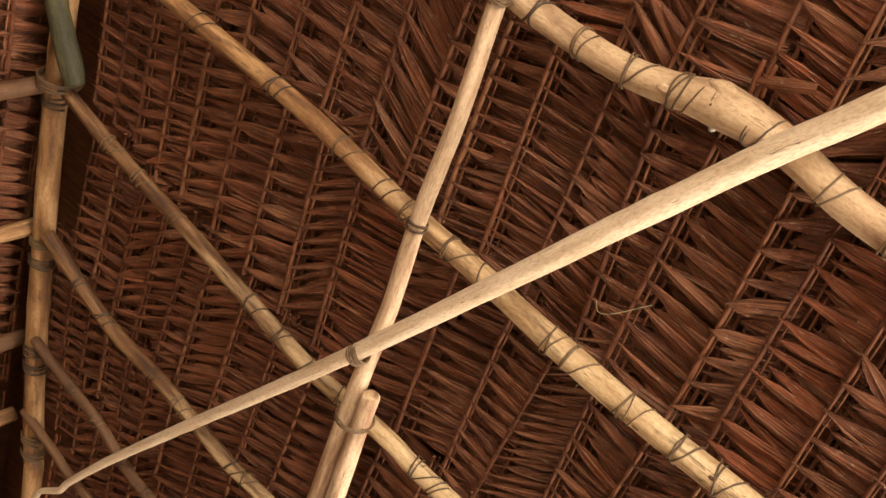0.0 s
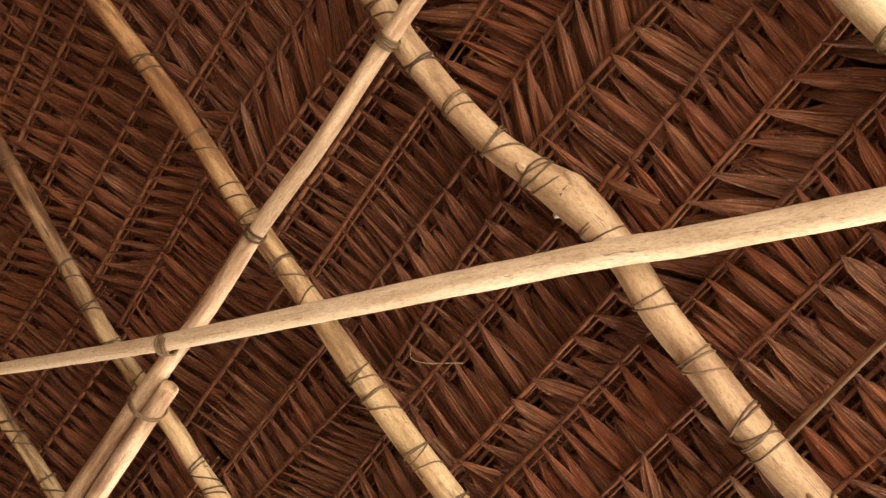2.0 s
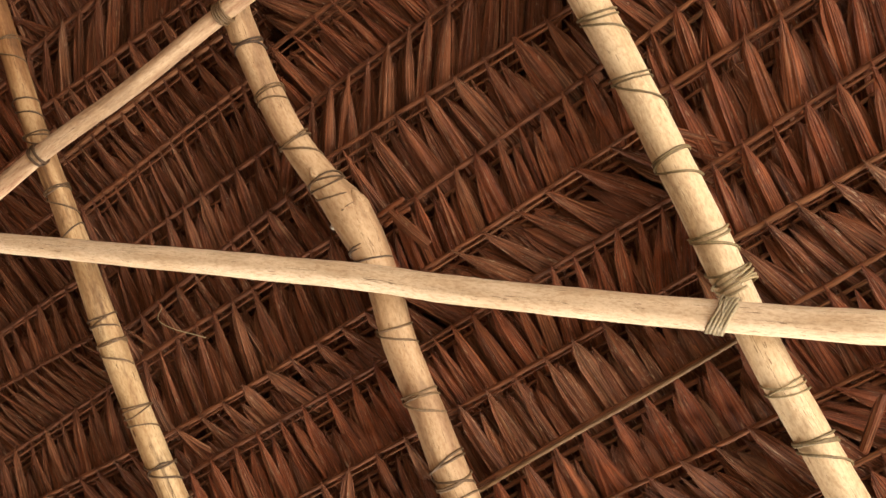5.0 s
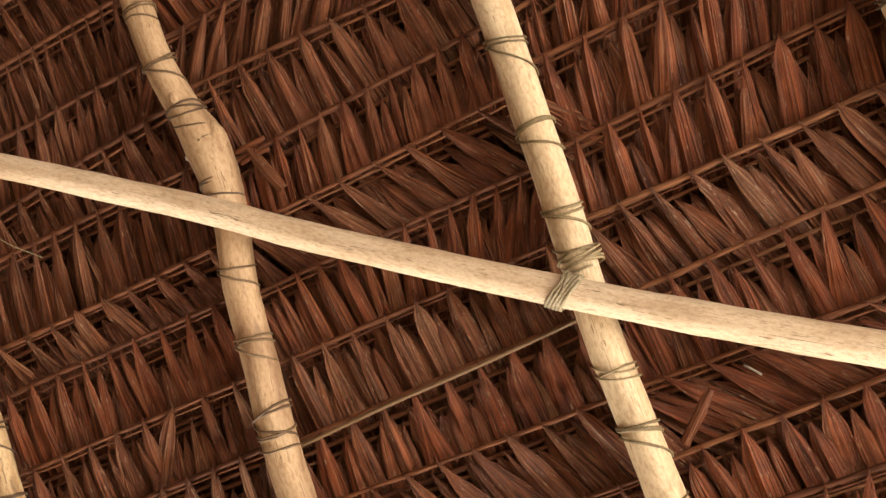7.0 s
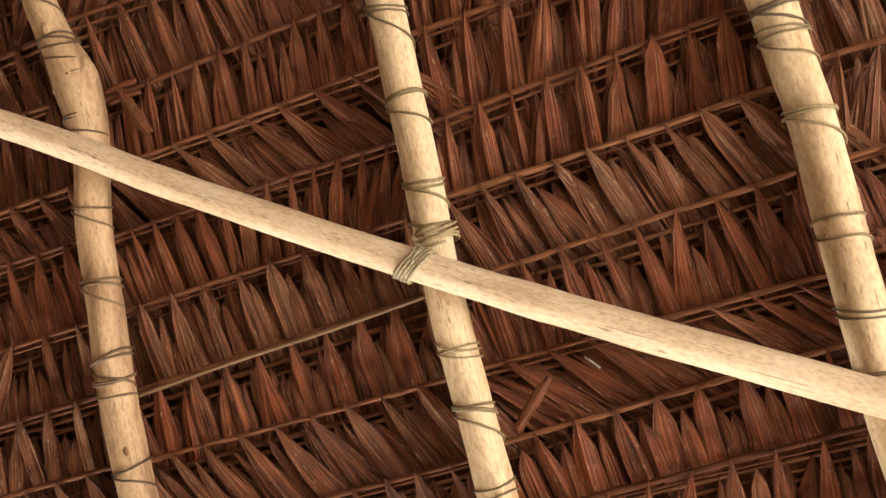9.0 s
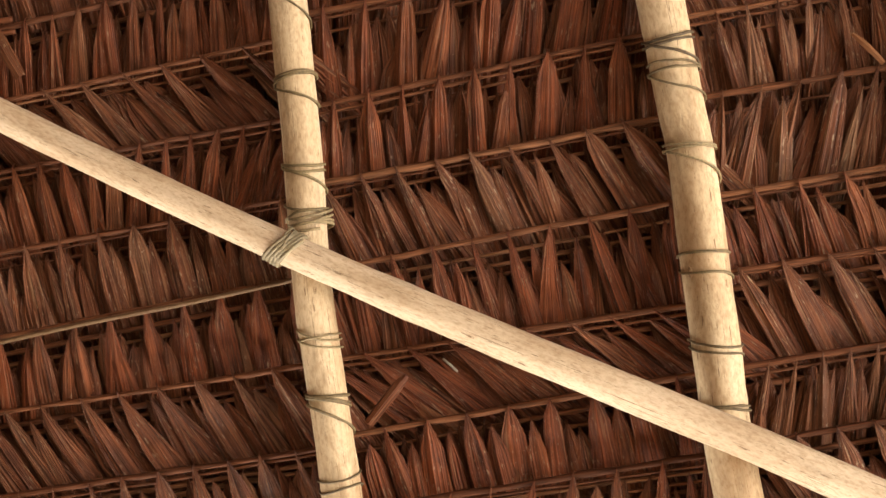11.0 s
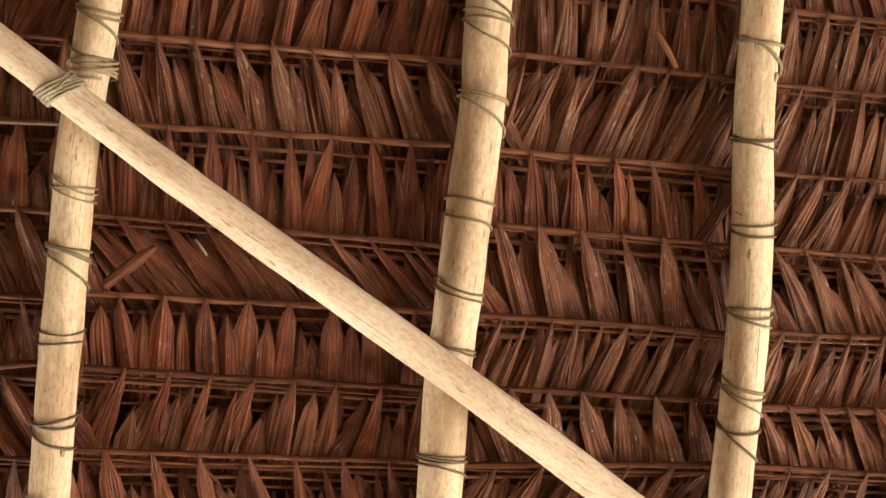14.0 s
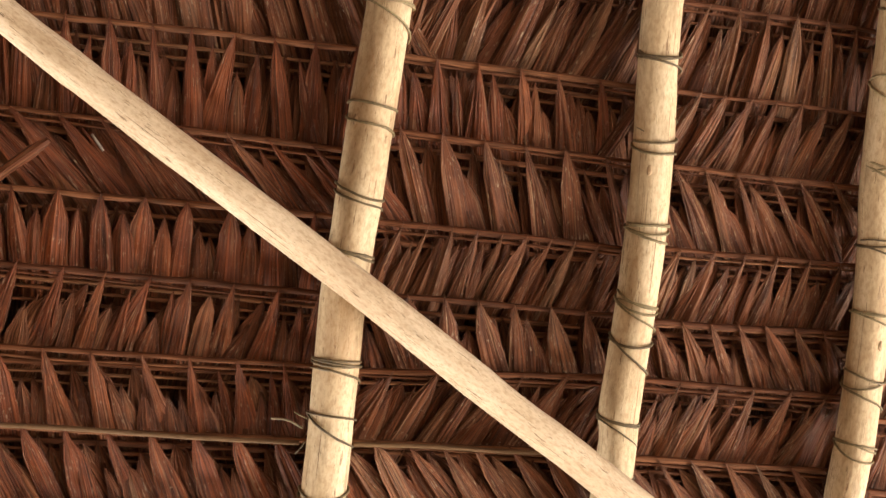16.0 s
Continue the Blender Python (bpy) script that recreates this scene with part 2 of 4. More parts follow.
def spline(points, step):
    """Even samples of a smooth line through rows of numbers, of which the first three are a place."""
    p = [np.array(q, float) for q in points]
    p = [2 * p[0] - p[1]] + p + [2 * p[-1] - p[-2]]
    out = []
    for a, b, c, d in zip(p, p[1:], p[2:], p[3:]):
        k = max(1, int(np.linalg.norm((c - b)[:3]) / step))
        for i in range(k):
            s = i / k
            out.append(0.5 * (2 * b + (c - a) * s + (2 * a - 5 * b + 4 * c - d) * s * s + (3 * b - a - 3 * c + d) * s ** 3))
    out.append(p[-2])
    return np.array(out)


def frames_along(path):
    """Tangent and two crosswise directions at every sample, without twist."""
    tangent = np.gradient(path, axis=0)
    tangent /= np.linalg.norm(tangent, axis=1)[:, None] + 1e-12
    side = np.cross(tangent[0], (0.31, 0.17, 0.93))
    sides = []
    for t in tangent:
        side = side - t * (side @ t)
        side /= np.linalg.norm(side)
        sides.append(side)
    sides = np.array(sides)
    return tangent, sides, np.cross(tangent, sides)


def tube(samples, around, rough=0.0, seed=0):
    """Vertices, faces and grain of a capped tube along rows of x, y, z, radius."""
    path, radius = samples[:, :3], samples[:, 3]
    _, u, v = frames_along(path)
    along = np.r_[0, np.cumsum(np.linalg.norm(np.diff(path, axis=0), axis=1))]
    verts, grain = [], []
    for i in range(len(path)):
        for k in range(around):
            a = 2 * math.pi * k / around
            r = radius[i]
            if rough:
                r *= 1 + rough * (noise.noise((math.cos(a) * 0.7 + seed, math.sin(a) * 0.7, along[i] * 5)) + 0.5 * noise.noise((math.cos(a) * 1.7, math.sin(a) * 1.7 + seed, along[i] * 22)))
            verts.append(path[i] + r * (math.cos(a) * u[i] + math.sin(a) * v[i]))
            grain.append((math.cos(a) + seed * 3.1, math.sin(a), along[i]))
    n = len(path)
    faces = [(i * around + k, i * around + (k + 1) % around, (i + 1) * around + (k + 1) % around, (i + 1) * around + k) for i in range(n - 1) for k in range(around)]
    faces += [tuple(range(around - 1, -1, -1)), tuple((n - 1) * around + k for k in range(around))]
    return verts, faces, grain


def pole(name, points, mat, label, category="pole", group="", seed=0, rough=0.06, around=24):
    """A peeled pole through rows of x, y, z, radius in the roof's axes."""
    samples = spline(points, 0.025)
    rng = random.Random(seed)
    for _ in range(int(len(samples) / 9)):
        k, high = rng.randrange(len(samples)), rng.uniform(0.0, 0.05)
        near = np.exp(-((np.arange(len(samples)) - k) / 1.3) ** 2)
        samples[:, 3] *= 1 + high * near
    samples = np.vstack([samples[:1], samples, samples[-1:]])
    samples[0, 3] *= 0.86
    samples[-1, 3] *= 0.86
    step = (samples[2, :3] - samples[1, :3])
    samples[0, :3] -= step / np.linalg.norm(step) * 0.003
    step = (samples[-2, :3] - samples[-3, :3])
    samples[-1, :3] += step / np.linalg.norm(step) * 0.003
    verts, faces, grain = tube(samples, around, rough, seed)
    me = mesh_from(name, verts, faces, mat)
    me.attributes.new("grain", "FLOAT_VECTOR", "POINT").data.foreach_set("vector", np.array(grain, np.float32).ravel())
    ob = new(name, me)
    ob.matrix_world = ROOF
    return tagged(ob, label, category, group)


def lashing(path_rows, thickness, label, group="lashings", name="lashing", mat=None):
    verts, faces, _ = tube(np.array([(*p, thickness * (0.85 + 0.3 * random.random())) for p in path_rows]), 6)
    ob = new(name, mesh_from(name, verts, faces, mat or VINE))
    ob.matrix_world = ROOF
    return tagged(ob, label, "lashing", group)


def wrap(spot, axis, radius, turns, pitch, tilt, tail, seed, slope=None):
    """A vine wound about a pole at spot: level turns, then a loose tail down the pole."""
    rng = random.Random(seed)
    axis = Vector(axis).normalized()
    u = axis.cross(Vector((0, 0, 1))).normalized()
    v = axis.cross(u)
    rows, steps, start = [], 18, rng.uniform(-0.3, 0.3)
    total = turns + (0.6 if tail else 0)
    swing = [slope] * 30 if slope else [(rng.uniform(-1, 1) * tilt, rng.uniform(0, 6.28)) for _ in range(int(total) + 3)]
    for i in range(int(total * steps) + 1):
        w = i / steps
        a = start - 2 * math.pi * w
        k, part_way = int(w), w - int(w)
        lean = [amp * math.sin(a + phase) for amp, phase in swing[k:k + 2]]
        d = pitch * w + lean[0] * (1 - part_way) + lean[1] * part_way + rng.uniform(-0.0006, 0.0006)
        if w > turns:
            d += tail * ((w - turns) / 0.6) ** 1.2
        r = radius + 0.0012 + 0.0016 * abs(math.sin(7 * w + seed))
        rows.append(Vector(spot) + axis * d + r * (math.cos(a) * u + math.sin(a) * v))
    return rows


# ---- ground ----
def ground():
    n = 48
    xs = np.sign(np.linspace(-1, 1, n)) * np.abs(np.linspace(-1, 1, n)) ** 4 * 900
    verts = [(x, y, 0.0) for y in xs for x in xs]
    faces = [(j * n + i, j * n + i + 1, (j + 1) * n + i + 1, (j + 1) * n + i) for j in range(n - 1) for i in range(n - 1)]
    tagged(new("ground", mesh_from("ground", verts, faces, EARTH)), "bare packed earth under and around the hut", "ground", kind="structure")


ground()


# ---- roof skin: the closed outer layers of thatch over both slopes ----
RIDGE_Y = 2.36
EAVE_Y, WEST, EAST = -2.3, -5.2, 3.2
# The far slope, mirrored about the upright plane through the ridge.
ridge_point = ROOF @ Vector((0, RIDGE_Y, -0.06))
MIRROR = Matrix.Translation((0, 2 * ridge_point.y, 0)) @ Matrix.Diagonal((1, -1, 1, 1))
FAR_ROOF = MIRROR @ ROOF


def skin(name, m):
    verts, faces = [], []
    nx, ny = 60, 40
    for layer, deep in ((0, -0.215), (1, -0.30)):
        for j in range(ny + 1):
            for i in range(nx + 1):
                x, y = WEST + (EAST - WEST) * i / nx, EAVE_Y + (RIDGE_Y + 0.20 - EAVE_Y) * j / ny
                verts.append((x, y, deep + 0.012 * noise.noise((x * 6, y * 6, layer))))
    row, size = nx + 1, (nx + 1) * (ny + 1)
    for j in range(ny):
        for i in range(nx):
            a = j * row + i
            faces.append((a, a + 1, a + row + 1, a + row))
            faces.append((size + a, size + a + row, size + a + row + 1, size + a + 1))
    for i in range(nx):
        faces.append((i, size + i, size + i + 1, i + 1))
        a = ny * row + i
        faces.append((a, a + 1, size + a + 1, size + a))
    for j in range(ny):
        a = j * row
        faces.append((a, a + row, size + a + row, size + a))
        a = j * row + nx
        faces.append((a, size + a, size + a + row, a + row))
    me = mesh_from(name, verts, faces, LEAVES)
    uv = me.uv_layers.new(name="leaf")
    co = np.array(verts)[[l.vertex_index for l in me.loops]]
    uv.data.foreach_set("uv", co[:, :2].astype(np.float32).ravel())
    ob = new(name, me)
    ob.matrix_world = m
    tagged(ob, "outer layers of dark dry palm thatch closing the roof", "thatch", kind="structure")


skin("thatch_near", ROOF)
skin("thatch_far", FAR_ROOF)

# ---- rafters ----
# Centre lines where each rafter was set: x at heights y up the slope, and the radius.
RAFTERS = [
    ("brown", 0.0155, [(2.22, -3.09), (2.051, -3.138), (1.898, -3.186), (1.3, -3.28), (0.3, -3.36), (-2.2, -3.4)]),
    ("brown", 0.0165, [(2.22, -2.78), (2.087, -2.819), (1.886, -2.870), (1.653, -2.961), (1.0, -3.04), (0.2, -3.08), (-2.2, -3.05)]),
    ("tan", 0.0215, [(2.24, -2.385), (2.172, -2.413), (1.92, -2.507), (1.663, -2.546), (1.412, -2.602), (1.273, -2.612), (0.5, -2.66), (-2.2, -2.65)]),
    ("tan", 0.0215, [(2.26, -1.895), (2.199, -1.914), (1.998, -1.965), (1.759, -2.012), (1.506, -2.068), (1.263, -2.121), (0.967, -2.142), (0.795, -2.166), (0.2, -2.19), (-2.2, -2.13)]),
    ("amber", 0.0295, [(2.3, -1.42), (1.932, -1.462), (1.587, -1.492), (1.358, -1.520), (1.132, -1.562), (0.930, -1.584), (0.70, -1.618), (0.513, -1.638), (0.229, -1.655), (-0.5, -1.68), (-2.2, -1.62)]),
    ("worn", 0.0345, [(2.3, -0.94), (1.6, -0.95), (1.181, -0.975), (1.044, -1.003), (0.909, -1.016), (0.785, -1.017), (0.668, -0.998), (0.60, -0.984), (0.48, -0.986), (0.336, -1.018), (0.2, -1.033), (0.045, -1.052), (-0.148, -1.060), (-0.8, -1.07), (-2.2, -1.02)]),
    ("pale", 0.0325, [(2.3, -0.365), (1.4, -0.37), (0.697, -0.379), (0.538, -0.383), (0.373, -0.391), (0.224, -0.400), (0.027, -0.416), (-0.163, -0.418), (-0.467, -0.419), (-1.2, -0.415), (-2.2, -0.4)]),
    ("pale", 0.0385, [(2.3, 0.2), (1.2, 0.205), (0.322, 0.221), (0.16, 0.227), (-0.026, 0.221), (-0.175, 0.217), (-0.307, 0.211), (-0.458, 0.215), (-0.67, 0.220), (-1.2, 0.21), (-2.2, 0.2)]),
    ("pale", 0.0345, [(2.3, 0.65), (1.2, 0.65), (0.359, 0.678), (0.165, 0.685), (-0.014, 0.701), (-0.17, 0.711), (-0.32, 0.712), (-0.48, 0.709), (-0.603, 0.716), (-1.3, 0.71), (-2.2, 0.69)]),
    ("pale", 0.034, [(2.3, 1.07), (1.2, 1.07), (0.1, 1.108), (-0.144, 1.131), (-0.305, 1.143), (-0.51, 1.150), (-0.584, 1.146), (-1.3, 1.14), (-2.2, 1.1)]),
    ("pale", 0.034, [(2.3, 1.54), (0.8, 1.57), (-2.2, 1.58)]),
    ("pale", 0.034, [(2.3, 2.0), (0.8, 2.02), (-2.2, 2.0)]),
]
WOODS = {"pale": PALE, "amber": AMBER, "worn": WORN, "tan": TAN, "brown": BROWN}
LABELS = {"amber": "amber weathered pole rafter tied under the palm thatch", "worn": "pale bent pole rafter with rubbed brown patches", "pale": "pale peeled pole rafter under the palm thatch", "tan": "tan weathered pole rafter tied under the palm thatch", "brown": "dark brown pole rafter near the ridge"}


# Rafters that thin out towards the ridge: the share of the radius left at heights up the slope.
TAPER = {3: [(0.6, 1.12), (1.2, 1.05), (1.9, 0.95)], 4: [(0.6, 1.0), (0.95, 0.87), (1.4, 0.82), (2.0, 0.78)], 5: [(0.0, 1.0), (0.3, 0.95), (0.6, 1.0), (0.8, 0.88), (1.0, 0.80), (1.6, 0.76)]}


def rafter_r(k, y):
    """The radius of a rafter at a height up the slope."""
    line = TAPER.get(k, [(0.0, 1.0)])
    return RAFTERS[k][1] * float(np.interp(y, [p[0] for p in line], [p[1] for p in line]))


def rafter_x(k, y):
    line = sorted(RAFTERS[k][2])
    return float(np.interp(y, [p[0] for p in line], [p[1] for p in line]))


rafters = []
for k, (tone, _, line) in enumerate(RAFTERS):
    swell = (lambda y: 1 + 0.22 * math.exp(-((y - 0.605) / 0.035) ** 2)) if k == 5 else (lambda y: 1.0)
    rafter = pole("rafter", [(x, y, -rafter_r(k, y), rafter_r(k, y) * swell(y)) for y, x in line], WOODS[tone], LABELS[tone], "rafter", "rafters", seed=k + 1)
    rafters.append(rafter)
bent_rafter = rafters[5]


def knot(parent, x, y, z, wide, long, high, turn, mat):
    """A grown-over branch stub: an uneven mound half sunk in its pole."""
    verts, grain, around, rings = [], [], 14, 6
    for j in range(rings + 1):
        a = 0.5 * math.pi * j / rings
        for i in range(around):
            b = 2 * math.pi * i / around
            lump = 1 + 0.16 * noise.noise((2.1 * math.cos(b) + x, 2.1 * math.sin(b) + y, 2 * a))
            dent = 0.22 * math.exp(-(a / 1.57 - 1) ** 2 / 0.02)
            verts.append((math.cos(a) * math.cos(b) * wide * lump, math.cos(a) * math.sin(b) * long * lump, high * (math.sin(a) ** 0.8 - dent) * lump))
            grain.append((verts[-1][0] * 30, verts[-1][2] * 30, y + verts[-1][1]))
    faces = [(j * around + i, j * around + (i + 1) % around, (j + 1) * around + (i + 1) % around, (j + 1) * around + i) for j in range(rings) for i in range(around)]
    me = mesh_from("knot", verts, faces, mat)
    me.attributes.new("grain", "FLOAT_VECTOR", "POINT").data.foreach_set("vector", np.array(grain, np.float32).ravel())
    part("knot", me, parent, pose(x, y, z, 0, turn, 0), "rubbed brown knot")


def cut_end(parent, x, y, z, radius, turn):
    """The sawn end of a pole, slightly domed, with a chipped rim."""
    verts, around = [(0, 0, 0.0035)], 20
    for ring, h in ((0.5, 0.0032), (0.86, 0.0022), (0.93, -0.002)):
        verts += [(radius * ring * (1 + 0.05 * noise.noise((math.cos(6.283 * i / around) * 2, math.sin(6.283 * i / around) * 2, x))) * math.cos(6.283 * i / around), radius * ring * math.sin(6.283 * i / around), h) for i in range(around)]
    faces = [(0, 1 + i, 1 + (i + 1) % around) for i in range(around)]
    faces += [(1 + j * around + i, 1 + (j + 1) * around + i, 1 + (j + 1) * around + (i + 1) % around, 1 + j * around + (i + 1) % around) for j in range(2) for i in range(around)]
    me = mesh_from("cut_end", verts, faces, WORN)
    me.attributes.new("grain", "FLOAT_VECTOR", "POINT").data.foreach_set("vector", np.array([(v[0] * 40, v[1] * 40, x) for v in verts], np.float32).ravel())
    part("cut_end", me, parent, pose(x, y, z, 0, turn, 0), "browned sawn pole end")


knot(bent_rafter, rafter_x(5, 0.607) + 0.023, 0.607, -0.030, 0.022, 0.034, 0.024, 75, WORN)
knot(bent_rafter, rafter_x(5, 0.70) + 0.004, 0.70, -0.006, 0.010, 0.017, 0.010, 12, WORN)

# Small scars where twigs were trimmed off.
scar_rng = random.Random(17)
for k, ob in enumerate(rafters):
    for _ in range(3 if 3 <= k <= 9 else 0):
        y = scar_rng.uniform(-0.6, 0.9) + (0.3 if k < 6 else 0)
        r, side = rafter_r(k, y), scar_rng.uniform(-50, 50)
        knot(ob, rafter_x(k, y) + 0.97 * r * math.sin(radians(side)), y, -r + 0.97 * r * math.cos(radians(side)), 0.0045, scar_rng.uniform(0.006, 0.011), 0.0028, side, WORN if k > 5 else TAN)

# ---- ridge, purlin and the long slanting brace ----
pole("ridge_pole", [(-4.6, 2.10, -0.04, 0.031), (-3.433, 2.154, -0.04, 0.031), (-3.242, 2.178, -0.04, 0.031), (-2.803, 2.239, -0.04, 0.033), (-2.476, 2.271, -0.04, 0.033), (-1.972, 2.308, -0.04, 0.034), (-1.3, 2.33, -0.04, 0.033), (0.5, 2.33, -0.04, 0.034), (2.9, 2.33, -0.04, 0.034)], RIDGE, "tan ridge pole bound with vine at every rafter", "ridge pole", seed=31)
cross_pole = pole("purlin", [(-0.62, 1.07, 0.022, 0.0185), (-1.02, 1.068, 0.022, 0.0185), (-1.258, 1.062, 0.022, 0.0185), (-1.52, 1.069, 0.022, 0.019), (-1.764, 1.062, 0.022, 0.0205), (-1.96, 1.069, 0.024, 0.022), (-2.25, 1.071, 0.025, 0.024), (-3.2, 1.07, 0.026, 0.026)], RUSSET, "pale round pole tied across the rafters", "purlin", seed=32)
lapped_pole = pole("purlin", [(-2.015, 1.024, 0.03, 0.0225), (-2.125, 1.024, 0.03, 0.0225), (-2.338, 1.020, 0.03, 0.023), (-3.4, 1.008, 0.026, 0.025)], RUSSET, "short brown pole end lapped beside another", "purlin", seed=33)
cut_end(cross_pole, -0.6165, 1.07, 0.022, 0.0160, 90)
cut_end(lapped_pole, -2.0115, 1.024, 0.03, 0.0195, 90)
pole("brace", [(-3.36, 2.06, 0.026, 0.009), (-3.288, 2.044, 0.026, 0.010), (-3.20, 1.955, 0.026, 0.011), (-3.142, 1.928, 0.028, 0.011), (-2.887, 1.766, 0.03, 0.0135), (-2.49, 1.49, 0.035, 0.016), (-2.205, 1.29, 0.05, 0.0175), (-1.885, 1.07, 0.074, 0.020), (-1.52, 0.826, 0.068, 0.0225), (-1.225, 0.630, 0.050, 0.0245), (-0.987, 0.471, 0.035, 0.0255), (-0.81, 0.343, 0.028, 0.026), (-0.428, 0.091, 0.027, 0.027), (-0.137, -0.090, 0.028, 0.028), (0.195, -0.287, 0.028, 0.029), (0.50, -0.477, 0.028, 0.0295), (0.694, -0.595, 0.028, 0.03), (1.4, -1.05, 0.03, 0.031), (2.4, -1.75, 0.03, 0.032)], BARE, "long pale tapering pole slanting across the rafters", "brace", seed=34)

# ---- thatch courses ----
PANEL_LABELS = {"r": "woven panel of dry red-brown palm leaves tied under the roof", "b": "woven panel of dry brown palm leaves tied under the roof", "d": "woven panel of dusty brown palm leaves tied under the roof"}


def leaf_shape(seed, frayed):
    """A folded leaf, pointed where it hangs over the rib and widening down the slope, in metres for a leaf 0.2 long."""
    rng = random.Random(seed)
    verts, faces, uvs = [], [], []

    def blade(lean, wide, long, lift, rows, across, hook=True):
        base = len(verts)
        pleat = [rng.uniform(-1, 1) for _ in range(across)]
        crease, tall = rng.uniform(-0.5, 0.5), rng.uniform(0.12, 0.26)
        curl, tuck, flare, blunt = rng.uniform(-0.006, 0.006), rng.uniform(0.18, 0.42), rng.uniform(0.22, 0.45), rng.uniform(0.78, 1.15)
        waver = [rng.uniform(-0.07, 0.07) for _ in rows]
        cut = [rng.uniform(0.94, 1.0) for _ in range(across)]
        places = ([-0.035] if hook else []) + rows
        for j, s in enumerate(places):
            t = max(0.0, s)
            w = wide * (0.07 + (0.93 - flare) * min(1.0, t / tuck) ** blunt + flare * t) * (1 + waver[j % len(rows)])
            bend = lean * t + curl * t * t
            for i in range(across):
                c = 2 * i / (across - 1) - 1
                x = bend + c * w / 2 + (crease * w * 0.3 if abs(c) < 0.1 else 0)
                z = lift + (0.004 if s >= 0 else -0.003) - 0.054 * t ** 1.3 + tall * w * (1 - abs(c)) + 0.12 * w * pleat[i] * min(1.0, t * 3)
                y = -long * s * (cut[i] if s == 1 else 1)
                verts.append((x, y, z))
                uvs.append((c * wide / 2 + seed * 0.37 + base * 0.013, y))
        for j in range(len(places) - 1):
            for i in range(across - 1):
                a = base + j * across + i
                faces.append((a, a + across, a + across + 1, a + 1))

    if frayed:
        count = rng.randint(3, 5)
        spread = rng.uniform(0.022, 0.036)
        for i in range(count):
            c = (i + 0.5) / count - 0.5
            blade(c * spread + rng.uniform(-0.004, 0.004), rng.uniform(0.013, 0.019), rng.uniform(0.17, 0.2), rng.uniform(0, 0.004), [0, 0.08, 0.2, 0.5, 1], 3, i == 0)
    else:
        wide = rng.uniform(0.031, 0.043)
        blade(rng.uniform(-0.004, 0.004), wide, 0.2, 0.003, [0, 0.06, 0.15, 0.3, 0.55, 0.8, 1], 5)
        for side in rng.choice(((-1,), (1,), (-1, 1))):
            blade(side * rng.uniform(0.004, 0.010), wide * rng.uniform(0.55, 0.85), rng.uniform(0.185, 0.2), -0.003, [0.03, 0.15, 0.4, 1], 3, False)
    return verts, faces, uvs


def leaf_mesh(name, shapes, mat):
    verts, faces, uvs = [], [], []
    for (v, f, t), m in shapes:
        base = len(verts)
        verts += [m @ Vector(p) for p in v] if m is not None else [Vector(p) for p in v]
        faces += [tuple(base + i for i in q) for q in f]
        uvs += t
    me = mesh_from(name, verts, faces, mat, smooth=False)
    uv = me.uv_layers.new(name="leaf")
    loops = np.empty(len(me.loops), np.int32)
    me.loops.foreach_get("vertex_index", loops)
    uv.data.foreach_set("uv", np.array(uvs, np.float32)[loops].ravel())
    return me


SHAPES = [leaf_shape(s, s >= 14) for s in range(28)]
WHOLE, SPLIT = range(14), range(14, 28)
MESHES = {tone: [leaf_mesh("leaf", [(shape, None)], LEAF[tone]) for shape in SHAPES] for tone in LEAF}


def rod_shape(length, wide, deep, seed):
    """A split rod along x with slightly wavering edges."""
    rng = random.Random(seed)
    verts, n = [], max(4, int(length / 0.05))
    sag, turn = rng.uniform(-0.004, 0.004), rng.uniform(0, 6.28)
    for i in range(n + 1):
        x = -length / 2 + length * i / n
        dy, w = sag * math.sin(5 * x + turn) + rng.uniform(-0.001, 0.001), wide * rng.uniform(0.72, 1.15) / 2
        dz = rng.uniform(-0.001, 0.001)
        for y, z in ((-w, -deep * 0.3), (-w * 0.7, deep * 0.4), (0, deep * 0.55), (w * 0.7, deep * 0.4), (w, -deep * 0.3), (0, -deep * 0.5)):
            verts.append((x, y + dy, z + dz))
    faces = [(i * 6 + k, i * 6 + (k + 1) % 6, i * 6 + 6 + (k + 1) % 6, i * 6 + 6 + k) for i in range(n) for k in range(6)]
    faces += [tuple(range(6)), tuple(n * 6 + 5 - k for k in range(6))]
    return verts, faces


